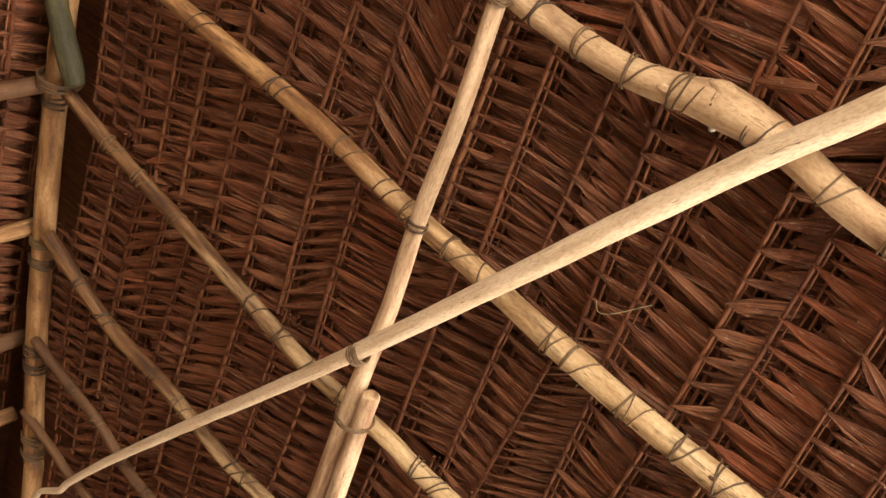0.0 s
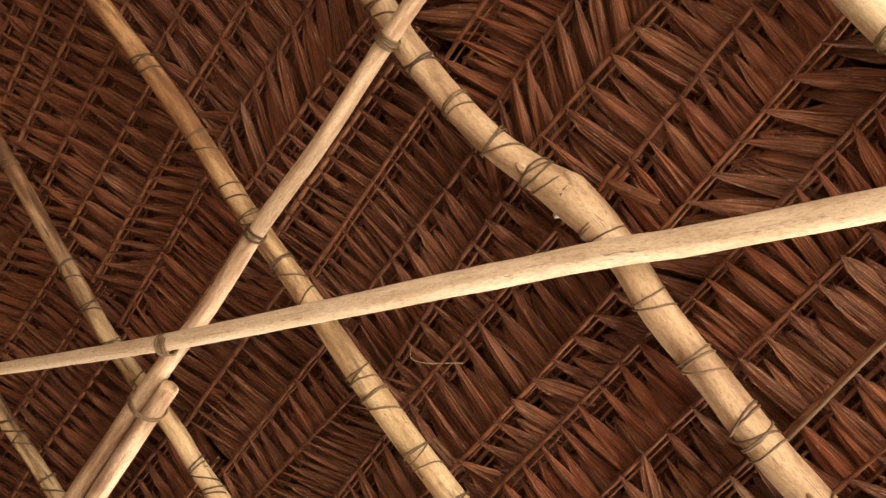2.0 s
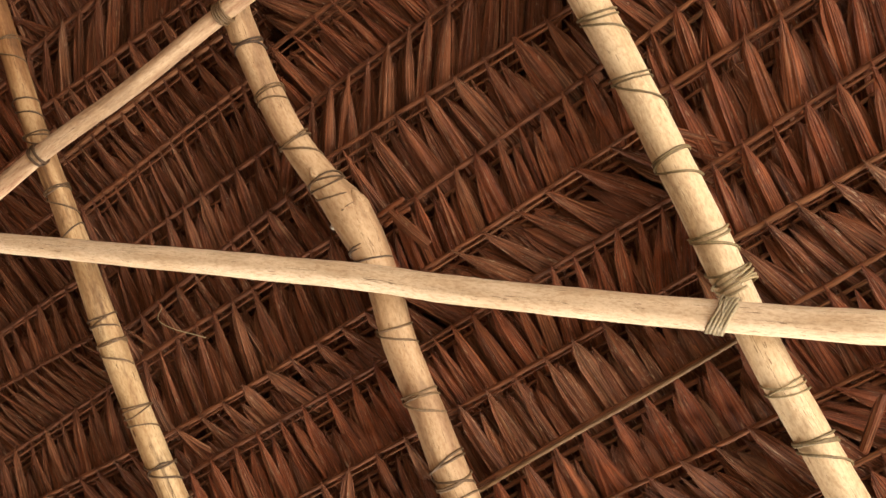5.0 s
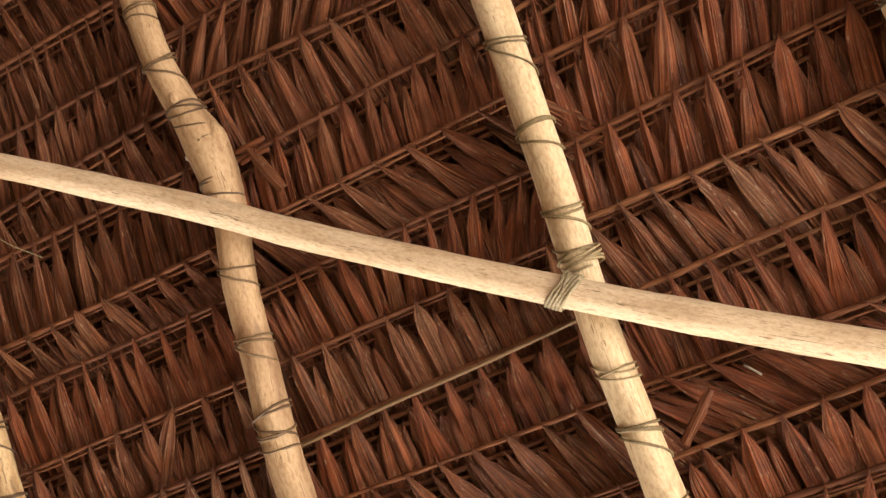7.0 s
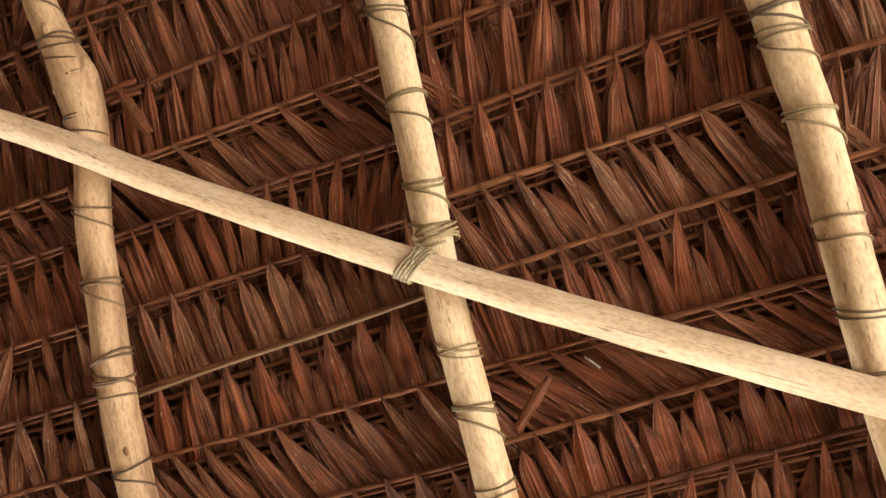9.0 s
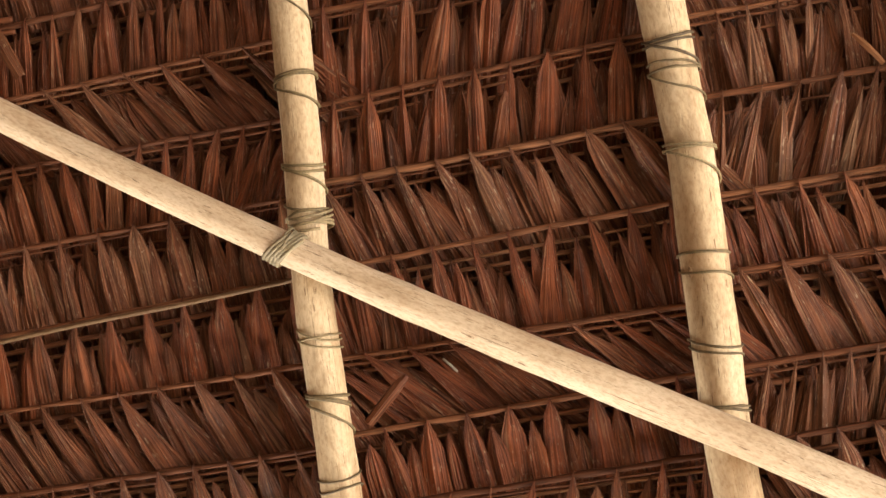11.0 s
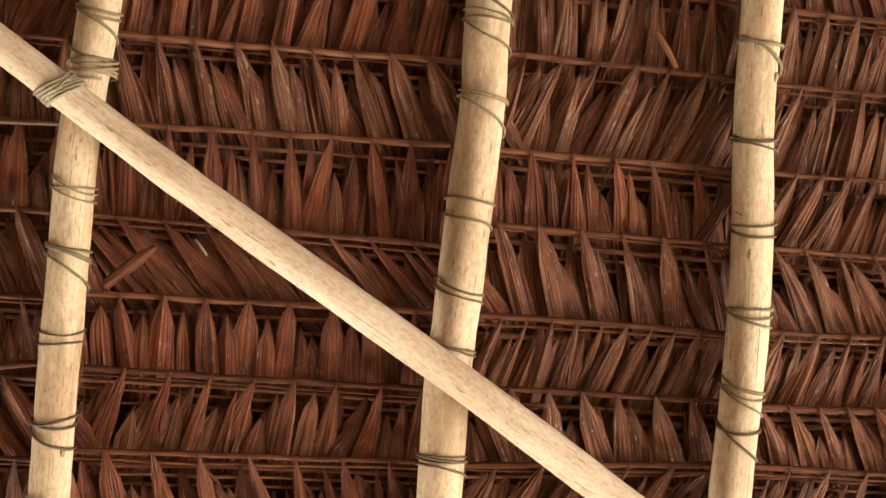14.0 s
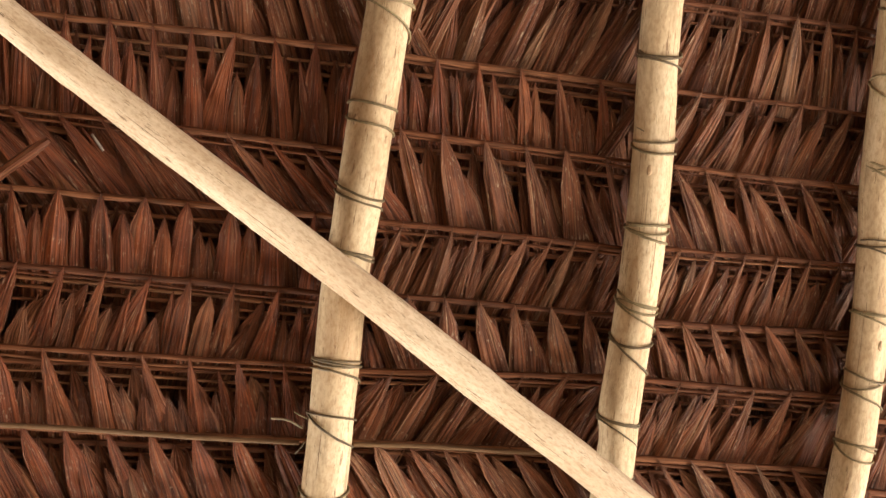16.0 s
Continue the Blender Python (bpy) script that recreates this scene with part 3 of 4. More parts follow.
def panel(m, xl, yl, xr, yr, drop, slants, pitch, open_, fray, tip, tone, seed, single, gathered=None):
    """One woven panel: its rib from (xl, yl) to (xr, yr), rods behind it and leaves folded over it. drop: down to the next rib;
    slants: degrees by which the leaves lean at its two ends; open_: 0 dense to 1 showing the rods;
    fray: the share of leaves split into strands; tip: where along the ridge one leaf stands."""
    rng = random.Random(seed)
    length = math.hypot(xr - xl, yr - yl)
    place = pose((xl + xr) / 2, (yl + yr) / 2, -0.078, 0, 0, math.degrees(math.atan2(yr - yl, xr - xl)))
    if gathered is None:
        thing = new("thatch_panel")
        thing.matrix_world = m @ place
        tagged(thing, PANEL_LABELS[tone], "thatch panel", "palm thatch panels")
    rods = [(0.0, 0.0, rng.uniform(0.0095, 0.0125), 0.009)]
    if rng.random() < 0.65:
        rods.append((rng.uniform(-0.0135, -0.0105), -0.006, rng.uniform(0.004, 0.007), 0.005))
    y = -rng.uniform(0.024, 0.031)
    for _ in range(1 + round(2.4 * open_)):
        rods.append((y, -0.014 - 0.36 * abs(y), rng.uniform(0.006, 0.0115), 0.005))
        y -= rng.uniform(0.014, 0.023)
    for i, (dy, dz, wide, deep) in enumerate(rods):
        v, f = rod_shape(length + rng.uniform(-0.01, 0.02), wide, deep, seed * 31 + i)
        lie = pose(rng.uniform(-0.005, 0.005), dy, dz, 0, 0, rng.uniform(-0.5, 0.5) if i > 1 else rng.uniform(-0.2, 0.2))
        if gathered is None:
            part("rib" if i == 0 else "rod", mesh_from("rib" if i == 0 else "rod", v, f, ROD), thing, lie)
        else:
            gathered.append(((v, f, [(q[1], q[0]) for q in v]), place @ lie))
    joined = []
    stretch = (drop + 0.035) / 0.2
    second = rng.uniform(0.018, 0.032)
    for layer in range(3):
        step = pitch if layer < 2 else 0.0195
        x = -length / 2 + 0.012 + rng.uniform(0, 0.4) * step
        if tip is not None and layer < 2:
            x = -length / 2 + (tip - xl) % step
        x += 0.5 * step if layer == 1 else 0
        if x > -length / 2 + 0.6 * step and layer < 2:
            x -= step * (x - step > -length / 2 + 0.004)
        while x < length / 2 - 0.006:
            lean = slants[0] + (slants[1] - slants[0]) * (x / length + 0.5) + rng.gauss(0, (2.5, 5.0, 5.0)[layer])
            if rng.random() < 0.03:
                lean += rng.uniform(-20, 20)
            kind = rng.choice(SPLIT if rng.random() < fray and layer < 2 else WHOLE)
            down = (0.0, second + rng.uniform(-0.005, 0.005), rng.uniform(0.0, 0.05) + 0.025 * open_)[layer]
            deep = (0.003, -0.010, -0.026)[layer]
            wide = rng.uniform(0.82, 1.15) * (1.0, 1.0, 1.5)[layer] * min(1.1, pitch / 0.060) ** (0.75 if layer < 2 else 0)
            if layer == 0:
                wide *= 1 + 0.18 * (1 - fray) ** 2
            long = stretch * rng.uniform(0.96, 1.06) / max(0.75, math.cos(radians(lean)))
            if layer != 1 or rng.random() > 0.5 * open_:
                mm = pose(x + rng.uniform(-0.04, 0.04) * step, 0.004 - down, deep, rng.uniform(-3, 3), rng.uniform(-9, 9), lean) @ Matrix.Diagonal((wide, long, 1, 1))
                if single and layer < 2:
                    part("leaf", MESHES[tone][kind], thing, mm)
                else:
                    joined.append((SHAPES[kind], mm))
            x += step * (rng.uniform(0.96, 1.04) if layer == 0 else rng.uniform(0.88, 1.12))
            if layer == 0 and tip is not None:
                x = -length / 2 + (tip - xl) % step + step * round((x + length / 2 - (tip - xl) % step) / step)
    if gathered is not None:
        gathered += [(shape, place @ mm) for shape, mm in joined]
    elif joined:
        tagged(part("leaves", leaf_mesh("leaves", joined, LEAVES), thing), kind="stuff")


# One row for each course, from the lowest up: the heights of its rib at the two ends of the bay, the degrees by which
# the leaves lean at its two ends, the place along the ridge of one leaf, the spacing of the leaves, how far the rods
# show (0 to 1), the share of split leaves and the tone (r: red-brown, b: brown, d: dusty).
BAY_3 = [
    (0.458, 0.428, 8, 8, None, 0.052, 0.7, 0.3, "b"),
    (0.573, 0.586, -27, -27, -1.924, 0.052, 0.4, 0.3, "b"),
    (0.731, 0.694, 21, 25, None, 0.030, 0.0, 1.0, "d"),
    (0.83, 0.827, -26, -20, None, 0.045, 0.3, 0.4, "b"),
    (0.983, 0.987, 0, 0, None, 0.04, 0.3, 0.8, "b"),
    (1.137, 1.148, 5, 5, None, 0.045, 0.3, 0.5, "b"),
    (1.29, 1.308, -6, -4, -1.73, 0.042, 0.3, 0.5, "r"),
    (1.42, 1.436, 33, 26, None, 0.042, 0.3, 0.7, "b"),
    (1.553, 1.57, 4, 3, None, 0.05, 0.3, 0.1, "b"),
    (1.69, 1.705, 3, 6, None, 0.055, 0.4, 0.1, "b"),
    (1.822, 1.84, 8, 8, None, 0.055, 0.4, 0.1, "b"),
]
BAY_4 = [
    (0.169, 0.176, -15, -12, -1.544, 0.07, 0.6, 0.4, "b"),
    (0.326, 0.329, -17, -7, -1.552, 0.064, 0.9, 0.1, "r"),
    (0.427, 0.429, 10, 17, -1.535, 0.066, 1, 0.5, "b"),
    (0.59, 0.596, -20, -15, -1.494, 0.054, 0.3, 0.4, "b"),
    (0.672, 0.722, -19, -7, -1.385, 0.056, 0.4, 0.4, "b"),
    (0.822, 0.824, -24, -19, -1.283, 0.051, 0.3, 0.3, "b"),
    (0.954, 0.968, -12, -16, -1.292, 0.035, 0.1, 0.9, "b"),
    (1.077, 1.076, 0, 0, None, 0.045, 0.4, 0.6, "b"),
    (1.2, 1.184, -4, -4, -1.369, 0.048, 0.4, 0.4, "b"),
    (1.328, 1.315, -38, -44, None, 0.055, 0.3, 0.3, "b"),
    (1.46, 1.45, -14, -10, None, 0.055, 0.4, 0.3, "b"),
    (1.595, 1.59, -18, -14, None, 0.058, 0.4, 0.1, "b"),
]
BAY_5 = [
    (-0.25, -0.237, 3, 3, None, 0.062, 0.7, 0.4, "b"),
    (-0.105, -0.093, 20, 21, -0.722, 0.069, 0.7, 0.4, "b"),
    (0.025, 0.052, -13, -4, -0.986, 0.067, 0.9, 0.15, "r"),
    (0.177, 0.185, -4, 5, -0.986, 0.066, 0.6, 0.4, "d"),
    (0.316, 0.321, 5, -29, -0.969, 0.047, 0.1, 0.3, "r"),
    (0.44, 0.459, 30, 37, -0.779, 0.073, 0.3, 0.5, "b"),
    (0.562, 0.593, -18, -15, -0.809, 0.05, 0.3, 0.25, "r"),
    (0.731, 0.717, -1, 5, -0.882, 0.068, 0.5, 0.3, "b"),
    (0.848, 0.857, -42, -42, -0.758, 0.05, 0.3, 0.3, "b"),
]
BAY_6 = [
    (-0.624, -0.594, 20, 23, -0.288, 0.07, 1, 0.15, "r"),
    (-0.491, -0.464, 11, 15, -0.266, 0.079, 1, 0.3, "r"),
    (-0.349, -0.342, -22, -5, -0.317, 0.07, 1, 0.55, "r"),
    (-0.227, -0.207, -1, 2, -0.338, 0.07, 0.6, 0.05, "r"),
    (-0.096, -0.096, 42, 44, -0.355, 0.069, 0.2, 0.8, "r"),
    (0.056, 0.074, 0, 4, -0.215, 0.067, 0.9, 0.15, "r"),
    (0.202, 0.217, 11, 28, -0.316, 0.064, 0.5, 0.3, "d"),
    (0.332, 0.359, -15, -10, -0.217, 0.061, 0.5, 0.5, "r"),
    (0.493, 0.497, -15, -16, -0.262, 0.073, 1, 0.1, "r"),
    (0.593, 0.636, -19, -19, None, 0.055, 0.3, 0.6, "r"),
]
BAY_7 = [
    (-0.594, -0.568, 36, 36, 0.475, 0.06, 0.6, 0.4, "d"),
    (-0.47, -0.43, -28, -25, 0.543, 0.075, 0.5, 0.4, "d"),
    (-0.334, -0.32, 21, 14, 0.386, 0.062, 0.9, 0.1, "d"),
    (-0.211, -0.201, -17, -14, 0.343, 0.043, 0.1, 0.6, "d"),
    (-0.049, -0.05, 21, 23, 0.275, 0.071, 0.9, 0.7, "d"),
    (0.075, 0.075, 7, 24, 0.321, 0.07, 0.6, 0.8, "r"),
    (0.235, 0.237, -14, -20, 0.361, 0.062, 0.15, 0.6, "d"),
    (0.371, 0.374, 2, 2, 0.405, 0.05, 0.2, 0.95, "d"),
]
BAY_8 = [
    (-0.573, -0.562, 42, 44, 0.803, 0.063, 0.6, 0.3, "d"),
    (-0.432, -0.421, -15, -14, 0.828, 0.068, 1, 0.7, "d"),
    (-0.324, -0.303, 27, 36, 0.811, 0.052, 1, 0.5, "d"),
    (-0.194, -0.182, -15, -2, 0.792, 0.059, 1, 0.6, "d"),
    (-0.05, -0.045, 29, 38, 0.81, 0.059, 1, 0.75, "d"),
    (0.081, 0.084, -19, -6, 0.83, 0.046, 0.3, 0.35, "d"),
    (0.23, 0.23, -19, 17, 0.775, 0.054, 0.5, 0.45, "d"),
]
RIBS = {3: BAY_3, 4: BAY_4, 5: BAY_5, 6: BAY_6, 7: BAY_7, 8: BAY_8}


def far_courses(name, m, gathered):
    """The courses that stay too far off to pick apart, as one mass."""
    ob = new(name, leaf_mesh(name, gathered, LEAVES))
    ob.matrix_world = m
    tagged(ob, "courses of dry brown palm thatch in the dim roof end", "thatch", kind="stuff")


def ribs_of(bay):
    rng = random.Random(900 + bay)
    made = list(RIBS.get(bay, []))

    def course(yl, yr):
        lean = rng.choice((-4, 2, 0, 20, -20, 28, 5, 12, -12)) + rng.uniform(-3, 3)
        pitch = rng.uniform(0.050, 0.068) if yl < 1.25 or bay > 3 else rng.uniform(0.042, 0.054)
        return yl, yr, lean, lean + rng.uniform(-8, 8), None, pitch, rng.uniform(0, 1), rng.choice((0.15, 0.3, 0.45, 0.7, 0.95) if yl < 1.25 else (0.0, 0.1, 0.3)), rng.choice("rbbd" if 3 < bay < 7 else "bbd" if bay < 4 else "bdd")

    if not made:
        made.append(course(-0.72, -0.72))
    while made[0][0] > -1.1:
        made.insert(0, course(made[0][0] - 0.136, made[0][1] - 0.136))
    while made[-1][0] < 2.16:
        up = rng.uniform(0.125, 0.140) if made[-1][0] < 1.6 or bay > 4 else rng.uniform(0.086, 0.106)
        made.append(course(made[-1][0] + up, made[-1][1] + up + rng.uniform(-0.006, 0.006)))
    return made


far_side, gable_end = [], []
for bay in range(0, len(RAFTERS) - 1):
    made = ribs_of(bay)
    for c, (yl, yr, lean_left, lean_right, tip, pitch, open_, fray, tone) in enumerate(made):
        if c == 0:
            continue
        xl, xr = rafter_x(bay, yl), rafter_x(bay + 1, yr)
        drop = (yl + yr - made[c - 1][0] - made[c - 1][1]) / 2
        panel(ROOF, xl - 0.01, yl, xr + 0.01, yr, drop, (lean_left, lean_right), pitch, open_, fray, tip, tone, 1000 + 50 * bay + c, bay >= 3 and yl < 1.6)
    # The same bay of the far slope, of which only the top courses show.
    if bay <= 5:
        for c in range(9):
            y, lean = 2.36 - 0.12 * c + 0.01 * math.sin(bay * 3.1 + c), 8 * math.sin(bay + 2.3 * c)
            panel(FAR_ROOF, rafter_x(bay, 2.2) - 0.01, y, rafter_x(bay + 1, 2.2) + 0.01, y, 0.12, (lean, lean), 0.06, 0.5, 0.3, None, "b", 4000 + 50 * bay + c, False, far_side)

# ---- the end bays towards the gable with the added boards, both slopes ----
END_X = (-3.16, -3.62, -4.1, -4.6)
for k, (xr, xl) in enumerate(zip(END_X, END_X[1:])):
    for m, top in ((ROOF, 2.12), (FAR_ROOF, 2.36)):
        for c in range(12):
            y = top - 0.135 * c
            lean = 0.10 * (2.1 - y) * (m == ROOF)
            panel(m, xl - 0.01 - lean, y, xr + 0.01 - lean, y, 0.135, (9 * math.sin(k + 1.7 * c),) * 2, 0.058, 0.5, 0.3, None, "b", 7000 + 100 * k + 20 * (top > 2.2) + c, False, gable_end if m == ROOF else far_side)
        ob = pole("rafter", [(xl, 2.18, -0.024, 0.023), (xl - 0.07, 1.6, -0.024, 0.024), (xl - 0.2, 0.3, -0.024, 0.024), (xl - 0.2, -2.2, -0.024, 0.024)], BROWN, "dark brown pole rafter near the ridge", "rafter", "rafters", seed=80 + k)
        ob.matrix_world = m

far_courses("far_thatch_courses", FAR_ROOF, far_side)
far_courses("gable_thatch_courses", ROOF, gable_end)


def gable_light_block():
    """Upright boards, added to close the far gable end and keep daylight out."""
    top, eave = ROOF @ Vector((0, RIDGE_Y, -0.2)), ROOF @ Vector((0, EAVE_Y, -0.2))
    wall = tagged(new("light_block_west"), "dark upright boards added to block daylight at the gable end", "wall", kind="structure")
    half = eave.y - top.y
    step = 0.17
    count = int(2 * half / step)
    for i in range(count):
        y0 = top.y - half + i * step
        y1 = y0 + step - 0.008
        h = [top.z - (top.z - eave.z) * abs(v - top.y) / half for v in (y0, y1)]
        verts = [(x, v, z) for x in (-0.012, 0.012) for v, z in ((y0, 0.0), (y1, 0.0), (y1, h[1]), (y0, h[0]))]
        faces = [(0, 1, 2, 3), (7, 6, 5, 4), (0, 4, 5, 1), (1, 5, 6, 2), (2, 6, 7, 3), (3, 7, 4, 0)]
        part("board", mesh_from("board", verts, faces, ROD, smooth=False), wall, Matrix.Translation((WEST + 0.05, 0, 0)))


gable_light_block()

# ---- vine lashings ----
# Heights up the slope at which the panels are tied to each rafter.
LASHED = {
    2: [1.324, 1.381, 1.616, 1.729, 1.953],
    3: [0.799, 0.874, 1.129, 1.243, 1.355, 1.466, 1.760, 1.928],
    4: [0.264, 0.362, 0.498, 0.646, 0.700, 0.900, 0.998, 1.127, 1.195, 1.342, 1.565, 1.839],
    5: [-0.106, 0.052, 0.093, 0.227, 0.363, 0.515, 0.602, 0.680, 0.785, 0.895, 1.009],
    6: [-0.432, -0.293, -0.155, -0.056, 0.150, 0.227, 0.371, 0.529, 0.656],
    7: [-0.544, -0.449, -0.264, -0.167, -0.029, 0.149, 0.277, 0.327],
    8: [-0.603, -0.499, -0.357, -0.291, -0.160, -0.016, 0.132, 0.289],
    9: [-0.502, -0.381, -0.261, -0.142],
}
VINE_LABEL = "thin brown vine lashing wound round a rafter"
for k in range(1, 11):
    spots = sorted(LASHED.get(k, []))
    rng = random.Random(770 + k)
    y = (spots[-1] if spots else -0.9) + rng.uniform(0.12, 0.15)
    while y < 2.15:
        spots.append(y)
        y += rng.uniform(0.12, 0.15)
    y = spots[0] - 0.135
    while y > -0.85:
        spots.append(y)
        y -= rng.uniform(0.12, 0.15)
    for c, y in enumerate(spots):
        x, dx, r = rafter_x(k, y), rafter_x(k, y + 0.05) - rafter_x(k, y - 0.05), rafter_r(k, y)
        axis = (-dx, -0.1, 0)
        lashing(wrap((x, y + 0.008, -r), axis, r * 1.02, rng.choice((1, 2, 2, 2, 3)), rng.uniform(0.003, 0.007), 0.017, rng.choice((0.02, 0.03, 0.04, 0.05, 0.06)), 77 * k + c), rng.uniform(0.0017, 0.0025), VINE_LABEL, mat=DARK_VINE if k < 6 else VINE)

# The heavier bindings: brace to rafter, purlin to rafters and brace, ridge to rafters.
BIND = "several turns of brown vine binding two crossing poles"
brace_way = (0.81, -0.585, 0)
lashing(wrap((-0.446, 0.104, 0.027), brace_way, 0.0285, 4.4, 0.0062, 0.004, 0.0, 901, (0.012, -math.pi / 2)), 0.0035, BIND, "pole bindings", "binding", PALE_VINE)
lashing(wrap((-0.440, 0.100, 0.027), (0.86, -0.52, 0), 0.0300, 1.4, 0.006, 0.004, 0.0, 903), 0.0022, BIND, "pole bindings", "binding", PALE_VINE)
lashing(wrap((-0.402, 0.150, -0.0325), (0.02, -1, 0), 0.0345, 4.4, 0.0065, 0.012, 0.0, 902), 0.0024, BIND, "pole bindings", "binding")
for x, y, z, r, way, turns in ((-1.0, 1.068, 0.022, 0.0200, (1, 0, 0), 4.4), (-1.545, 1.069, 0.022, 0.0205, (1, 0, 0), 4.4), (-1.895, 1.078, 0.073, 0.0225, brace_way, 5.4), (-2.10, 1.046, 0.028, 0.046, (1, 0.1, 0), 2.4), (-2.56, 1.042, 0.028, 0.049, (1, 0, 0), 3.4)):
    lashing(wrap((x - 0.012, y, z), way, r, turns, 0.0055, 0.007, 0.0, int(-x * 100)), 0.0022, BIND, "pole bindings", "binding", DARK_VINE)
for x in (-1.89, -1.965, -2.435, -2.51, -2.835, -2.9, -3.19, -3.255, -3.7):
    y = float(np.interp(x, (-3.433, -3.242, -2.803, -2.476, -1.972), (2.154, 2.178, 2.239, 2.271, 2.308)))
    lashing(wrap((x - 0.015, y - (0.02 if x > -1.9 else 0), -0.04 + (0.012 if x > -1.9 else 0)), (1, 0.1, 0), 0.058 if x > -1.9 else 0.0355, 4.4, 0.007, 0.010, 0.0, int(-x * 100)), 0.0026, "dark vine turns binding the ridge pole", "pole bindings", "binding", DARK_VINE)

# ---- poles of the far slope and the green piece lapped on the ridge ----
for k, x in enumerate((-1.92, -2.42, -2.87, -3.22, -1.4)):
    ob = pole("rafter", [(x, 2.37, -0.026, 0.025), (x - 0.02, 1.6, -0.026, 0.026), (x - 0.03, 0.4, -0.026, 0.027), (x, -2.2, -0.026, 0.027)], RIDGE if k % 2 else BROWN, "brown pole rafter of the far roof slope", "rafter", "rafters", seed=60 + k)
    ob.matrix_world = FAR_ROOF
pole("ridge_splice", [(-1.845, 2.195, 0.0, 0.026), (-1.80, 2.222, 0.0, 0.033), (-1.72, 2.275, 0.0, 0.031), (-1.6, 2.33, 0.0, 0.030), (-1.2, 2.42, 0.0, 0.032), (-0.6, 2.44, -0.02, 0.032)], GREEN, "grey-green pole end lapped beside the ridge pole", "pole", seed=71)

# ---- loose bits caught in the thatch ----
STRAW = wood("straw_rib", (0.20, 0.118, 0.058), (0.155, 0.087, 0.041), (0.11, 0.057, 0.026), (0.08, 0.04, 0.02))
CHALK = vine_material("chalky_web", [(0.0, (0.40, 0.36, 0.31)), (0.5, (0.46, 0.42, 0.37)), (1.0, (0.52, 0.48, 0.42))])


def loose_leaf(x1, y1, x2, y2, z, wide, label):
    """A single stray strip of leaf lying over the others."""
    length = math.hypot(x2 - x1, y2 - y1)
    verts, faces = [], []
    for j in range(7):
        s = j / 6
        w = wide * (0.45 + 0.55 * math.sin(min(1, s * 2.2) * 1.57)) * (1 - 0.3 * s)
        for c, up in ((-0.5, 0.0), (0.0, 0.25 * wide), (0.5, 0.0)):
            verts.append((c * w, -length * s, up + 0.006 * math.sin(3 * s)))
    for j in range(6):
        for i in range(2):
            a = 3 * j + i
            faces.append((a, a + 3, a + 4, a + 1))
    me = leaf_mesh("loose_leaf", [((verts, faces, [(v[0], v[1]) for v in verts]), None)], LEAF["b"])
    ob = new("loose_leaf", me)
    ob.matrix_world = ROOF @ pose(x1, y1, z, 0, 0, math.degrees(math.atan2(x2 - x1, y1 - y2)))
    return tagged(ob, label, "leaf", "loose leaves")


def strand(points, thickness, label, name="strand", mat=None):
    samples = spline([(*p, thickness) for p in points], 0.006)
    verts, faces, grain = tube(samples, 6)
    me = mesh_from(name, verts, faces, mat or PALE_VINE)
    me.attributes.new("grain", "FLOAT_VECTOR", "POINT").data.foreach_set("vector", np.array(grain, np.float32).ravel())
    ob = new(name, me)
    ob.matrix_world = ROOF
    return tagged(ob, label, "strand", "loose strands")


loose_leaf(-0.287, -0.139, -0.362, -0.209, -0.058, 0.024, "stray strip of dry leaf lying across a thatch panel")
splinter = loose_leaf(0.512, 0.296, 0.552, 0.240, -0.066, 0.012, "orange-brown splinter of dry leaf stuck in the thatch")
splinter.data.materials[0] = wood("splinter_wood", (0.23, 0.098, 0.040), (0.20, 0.082, 0.032), (0.14, 0.055, 0.022), (0.10, 0.05, 0.025))
loose_leaf(-0.925, 0.575, -0.885, 0.475, -0.075, 0.03, "bent broken leaf beside the crooked rafter")
strand([(-1.495, 0.664, -0.066), (-1.512, 0.648, -0.06), (-1.504, 0.628, -0.058), (-1.478, 0.600, -0.06), (-1.453, 0.577, -0.066), (-1.435, 0.558, -0.075)], 0.0010, "pale curled vine end hanging from the thatch")
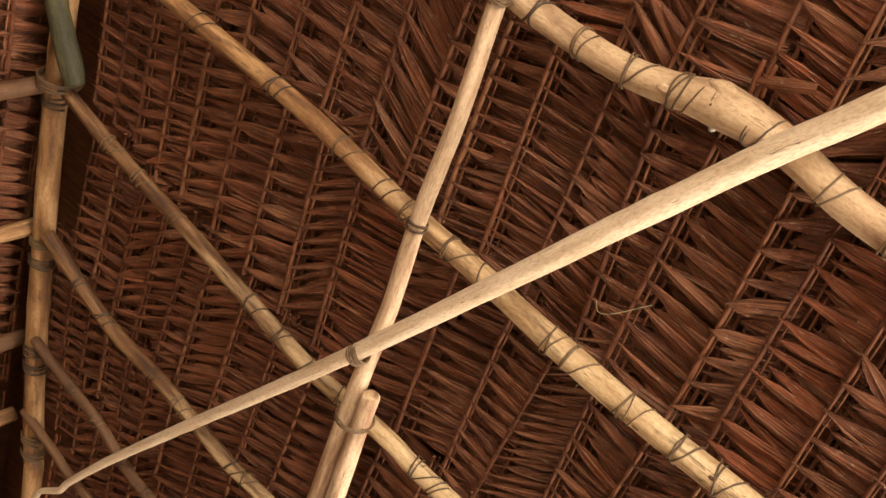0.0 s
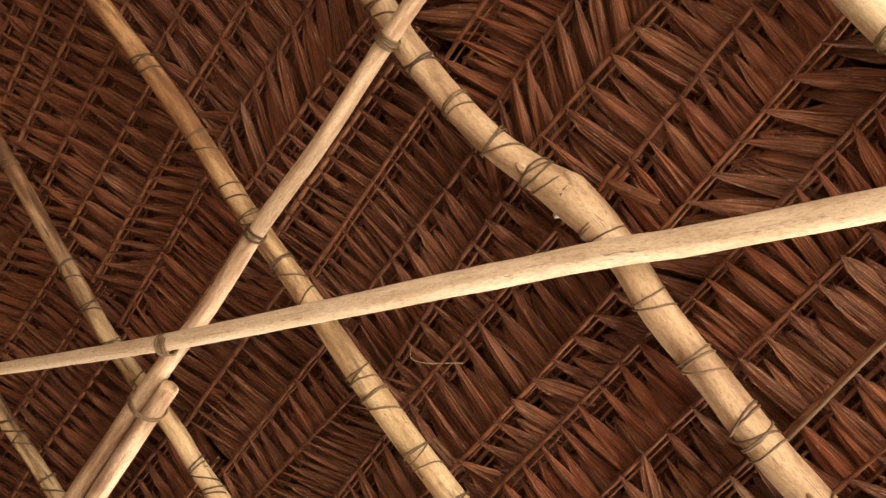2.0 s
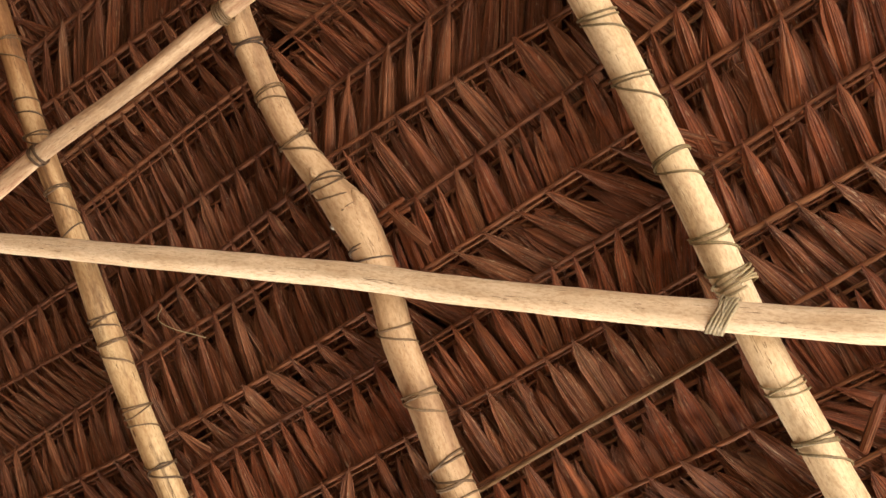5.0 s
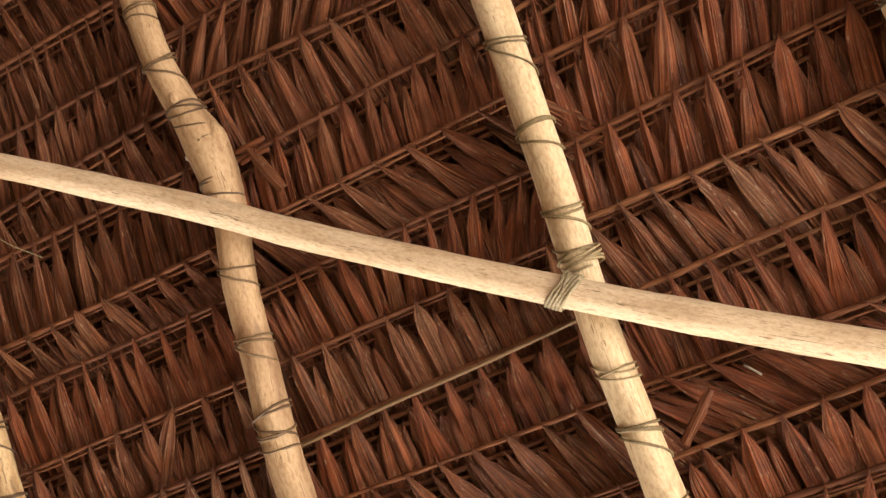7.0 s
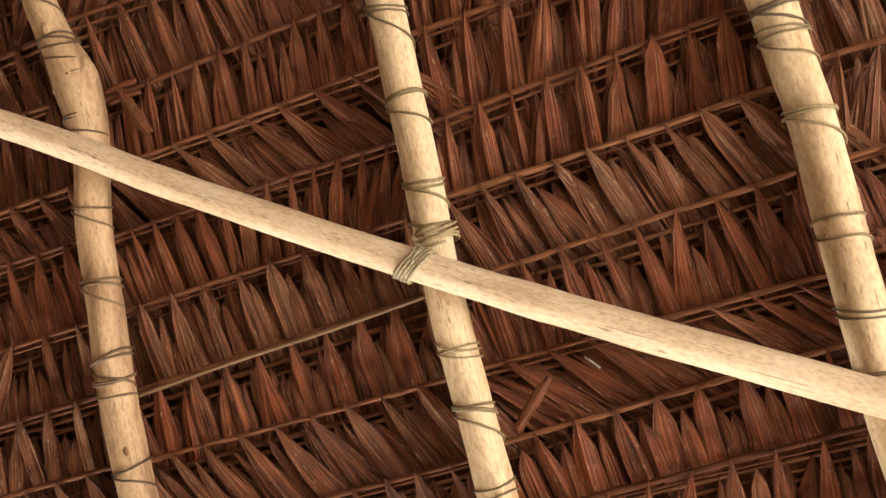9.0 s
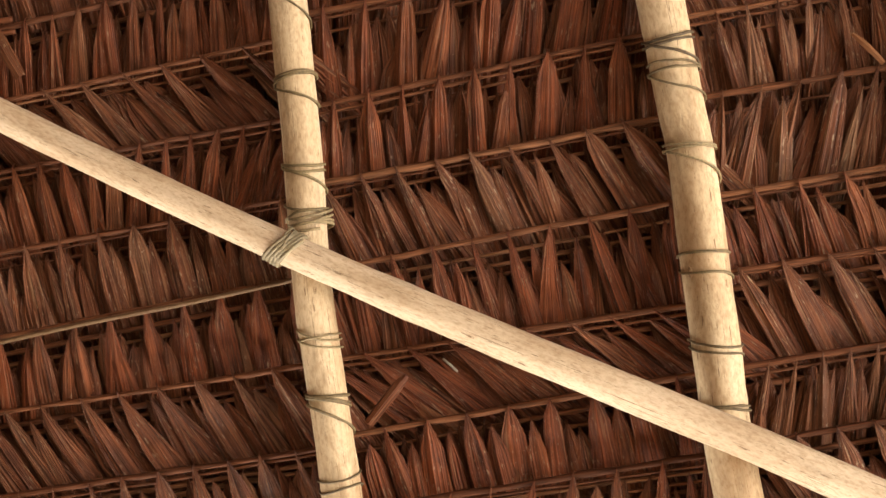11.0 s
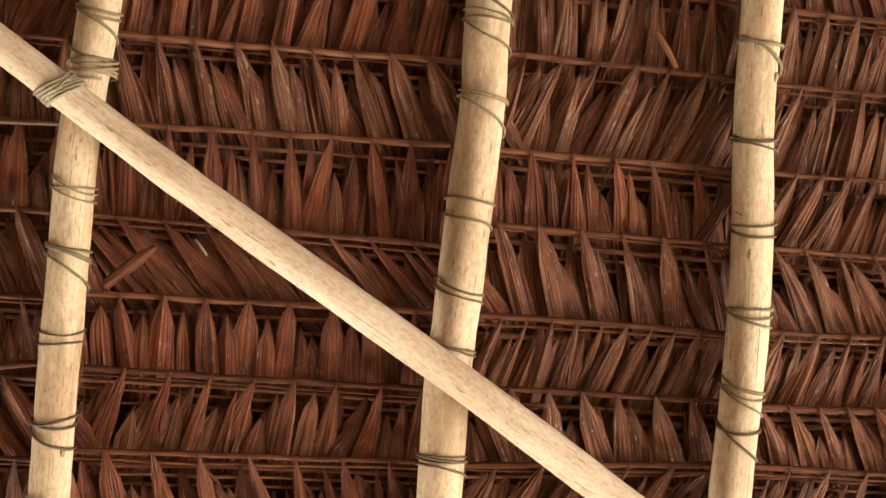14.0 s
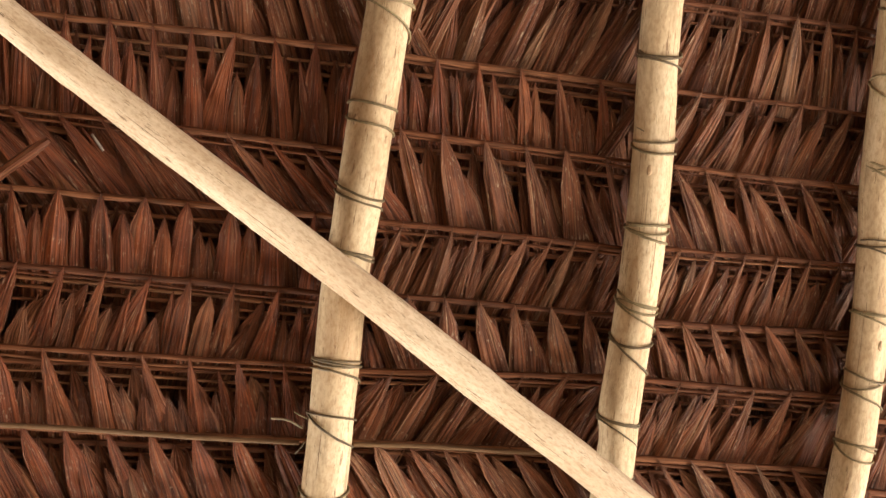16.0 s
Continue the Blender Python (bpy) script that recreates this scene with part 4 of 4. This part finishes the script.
strand([(0.118, -0.557, -0.055), (0.145, -0.556, -0.05), (0.172, -0.566, -0.045)], 0.0018, "short frayed vine end beside a rafter")
strand([(-0.955, 0.578, -0.078), (-0.92, 0.580, -0.074), (-0.888, 0.581, -0.080)], 0.006, "broken end of a leaf rib beside the crooked rafter", "rib_stub", LEAVES)
strand([(-0.95, 0.556, -0.078), (-0.92, 0.558, -0.075), (-0.886, 0.559, -0.08)], 0.005, "broken end of a leaf rib beside the crooked rafter", "rib_stub", LEAVES)
strand([(-0.535, -0.360, -0.07), (-0.50, -0.353, -0.068), (-0.46, -0.346, -0.07)], 0.006, "broken end of a leaf rib beside a rafter", "rib_stub", ROD)
strand([(-0.226, -0.122, -0.088), (-0.216, -0.133, -0.086), (-0.205, -0.147, -0.089)], 0.0020, "chalky white streak of dried web on a thatch leaf", "web_streak", CHALK)
strand([(-1.040, 0.606, -0.056), (-1.031, 0.600, -0.050), (-1.022, 0.597, -0.054)], 0.0075, "small pale cocoon clinging beside the crooked rafter", "cocoon", CHALK)
# Straw-coloured ribs that stand out among the brown ones.
for x1, y1, x2, y2 in ((-1.035, 0.018, -0.45, 0.048), (-0.38, -0.618, 0.17, -0.598), (0.26, -0.592, 0.66, -0.570)):
    strand([(x1, y1, -0.068), ((2 * x1 + x2) / 3, (2 * y1 + y2) / 3 + 0.002, -0.067), ((x1 + 2 * x2) / 3, (y1 + 2 * y2) / 3 - 0.001, -0.067), (x2, y2, -0.068)], 0.0042, "straw-coloured split rod laid along a thatch rib", "straw_rod", STRAW)
rng = random.Random(41)
for k in range(26):
    i = rng.randint(3, 8)
    y = rng.uniform(-0.6, 1.6)
    r = rafter_r(i, y)
    x = rafter_x(i, y) + rng.choice((-1, 1)) * r * 1.02
    a, d = rng.uniform(0, 6.28), rng.uniform(0.012, 0.03)
    strand([(x, y, -0.02), (x + d * math.cos(a) * 0.6, y + d * math.sin(a) * 0.6, -0.012), (x + d * math.cos(a), y + d * math.sin(a), -0.016)], 0.0011, "short loose end of a vine lashing", "vine_end", VINE)
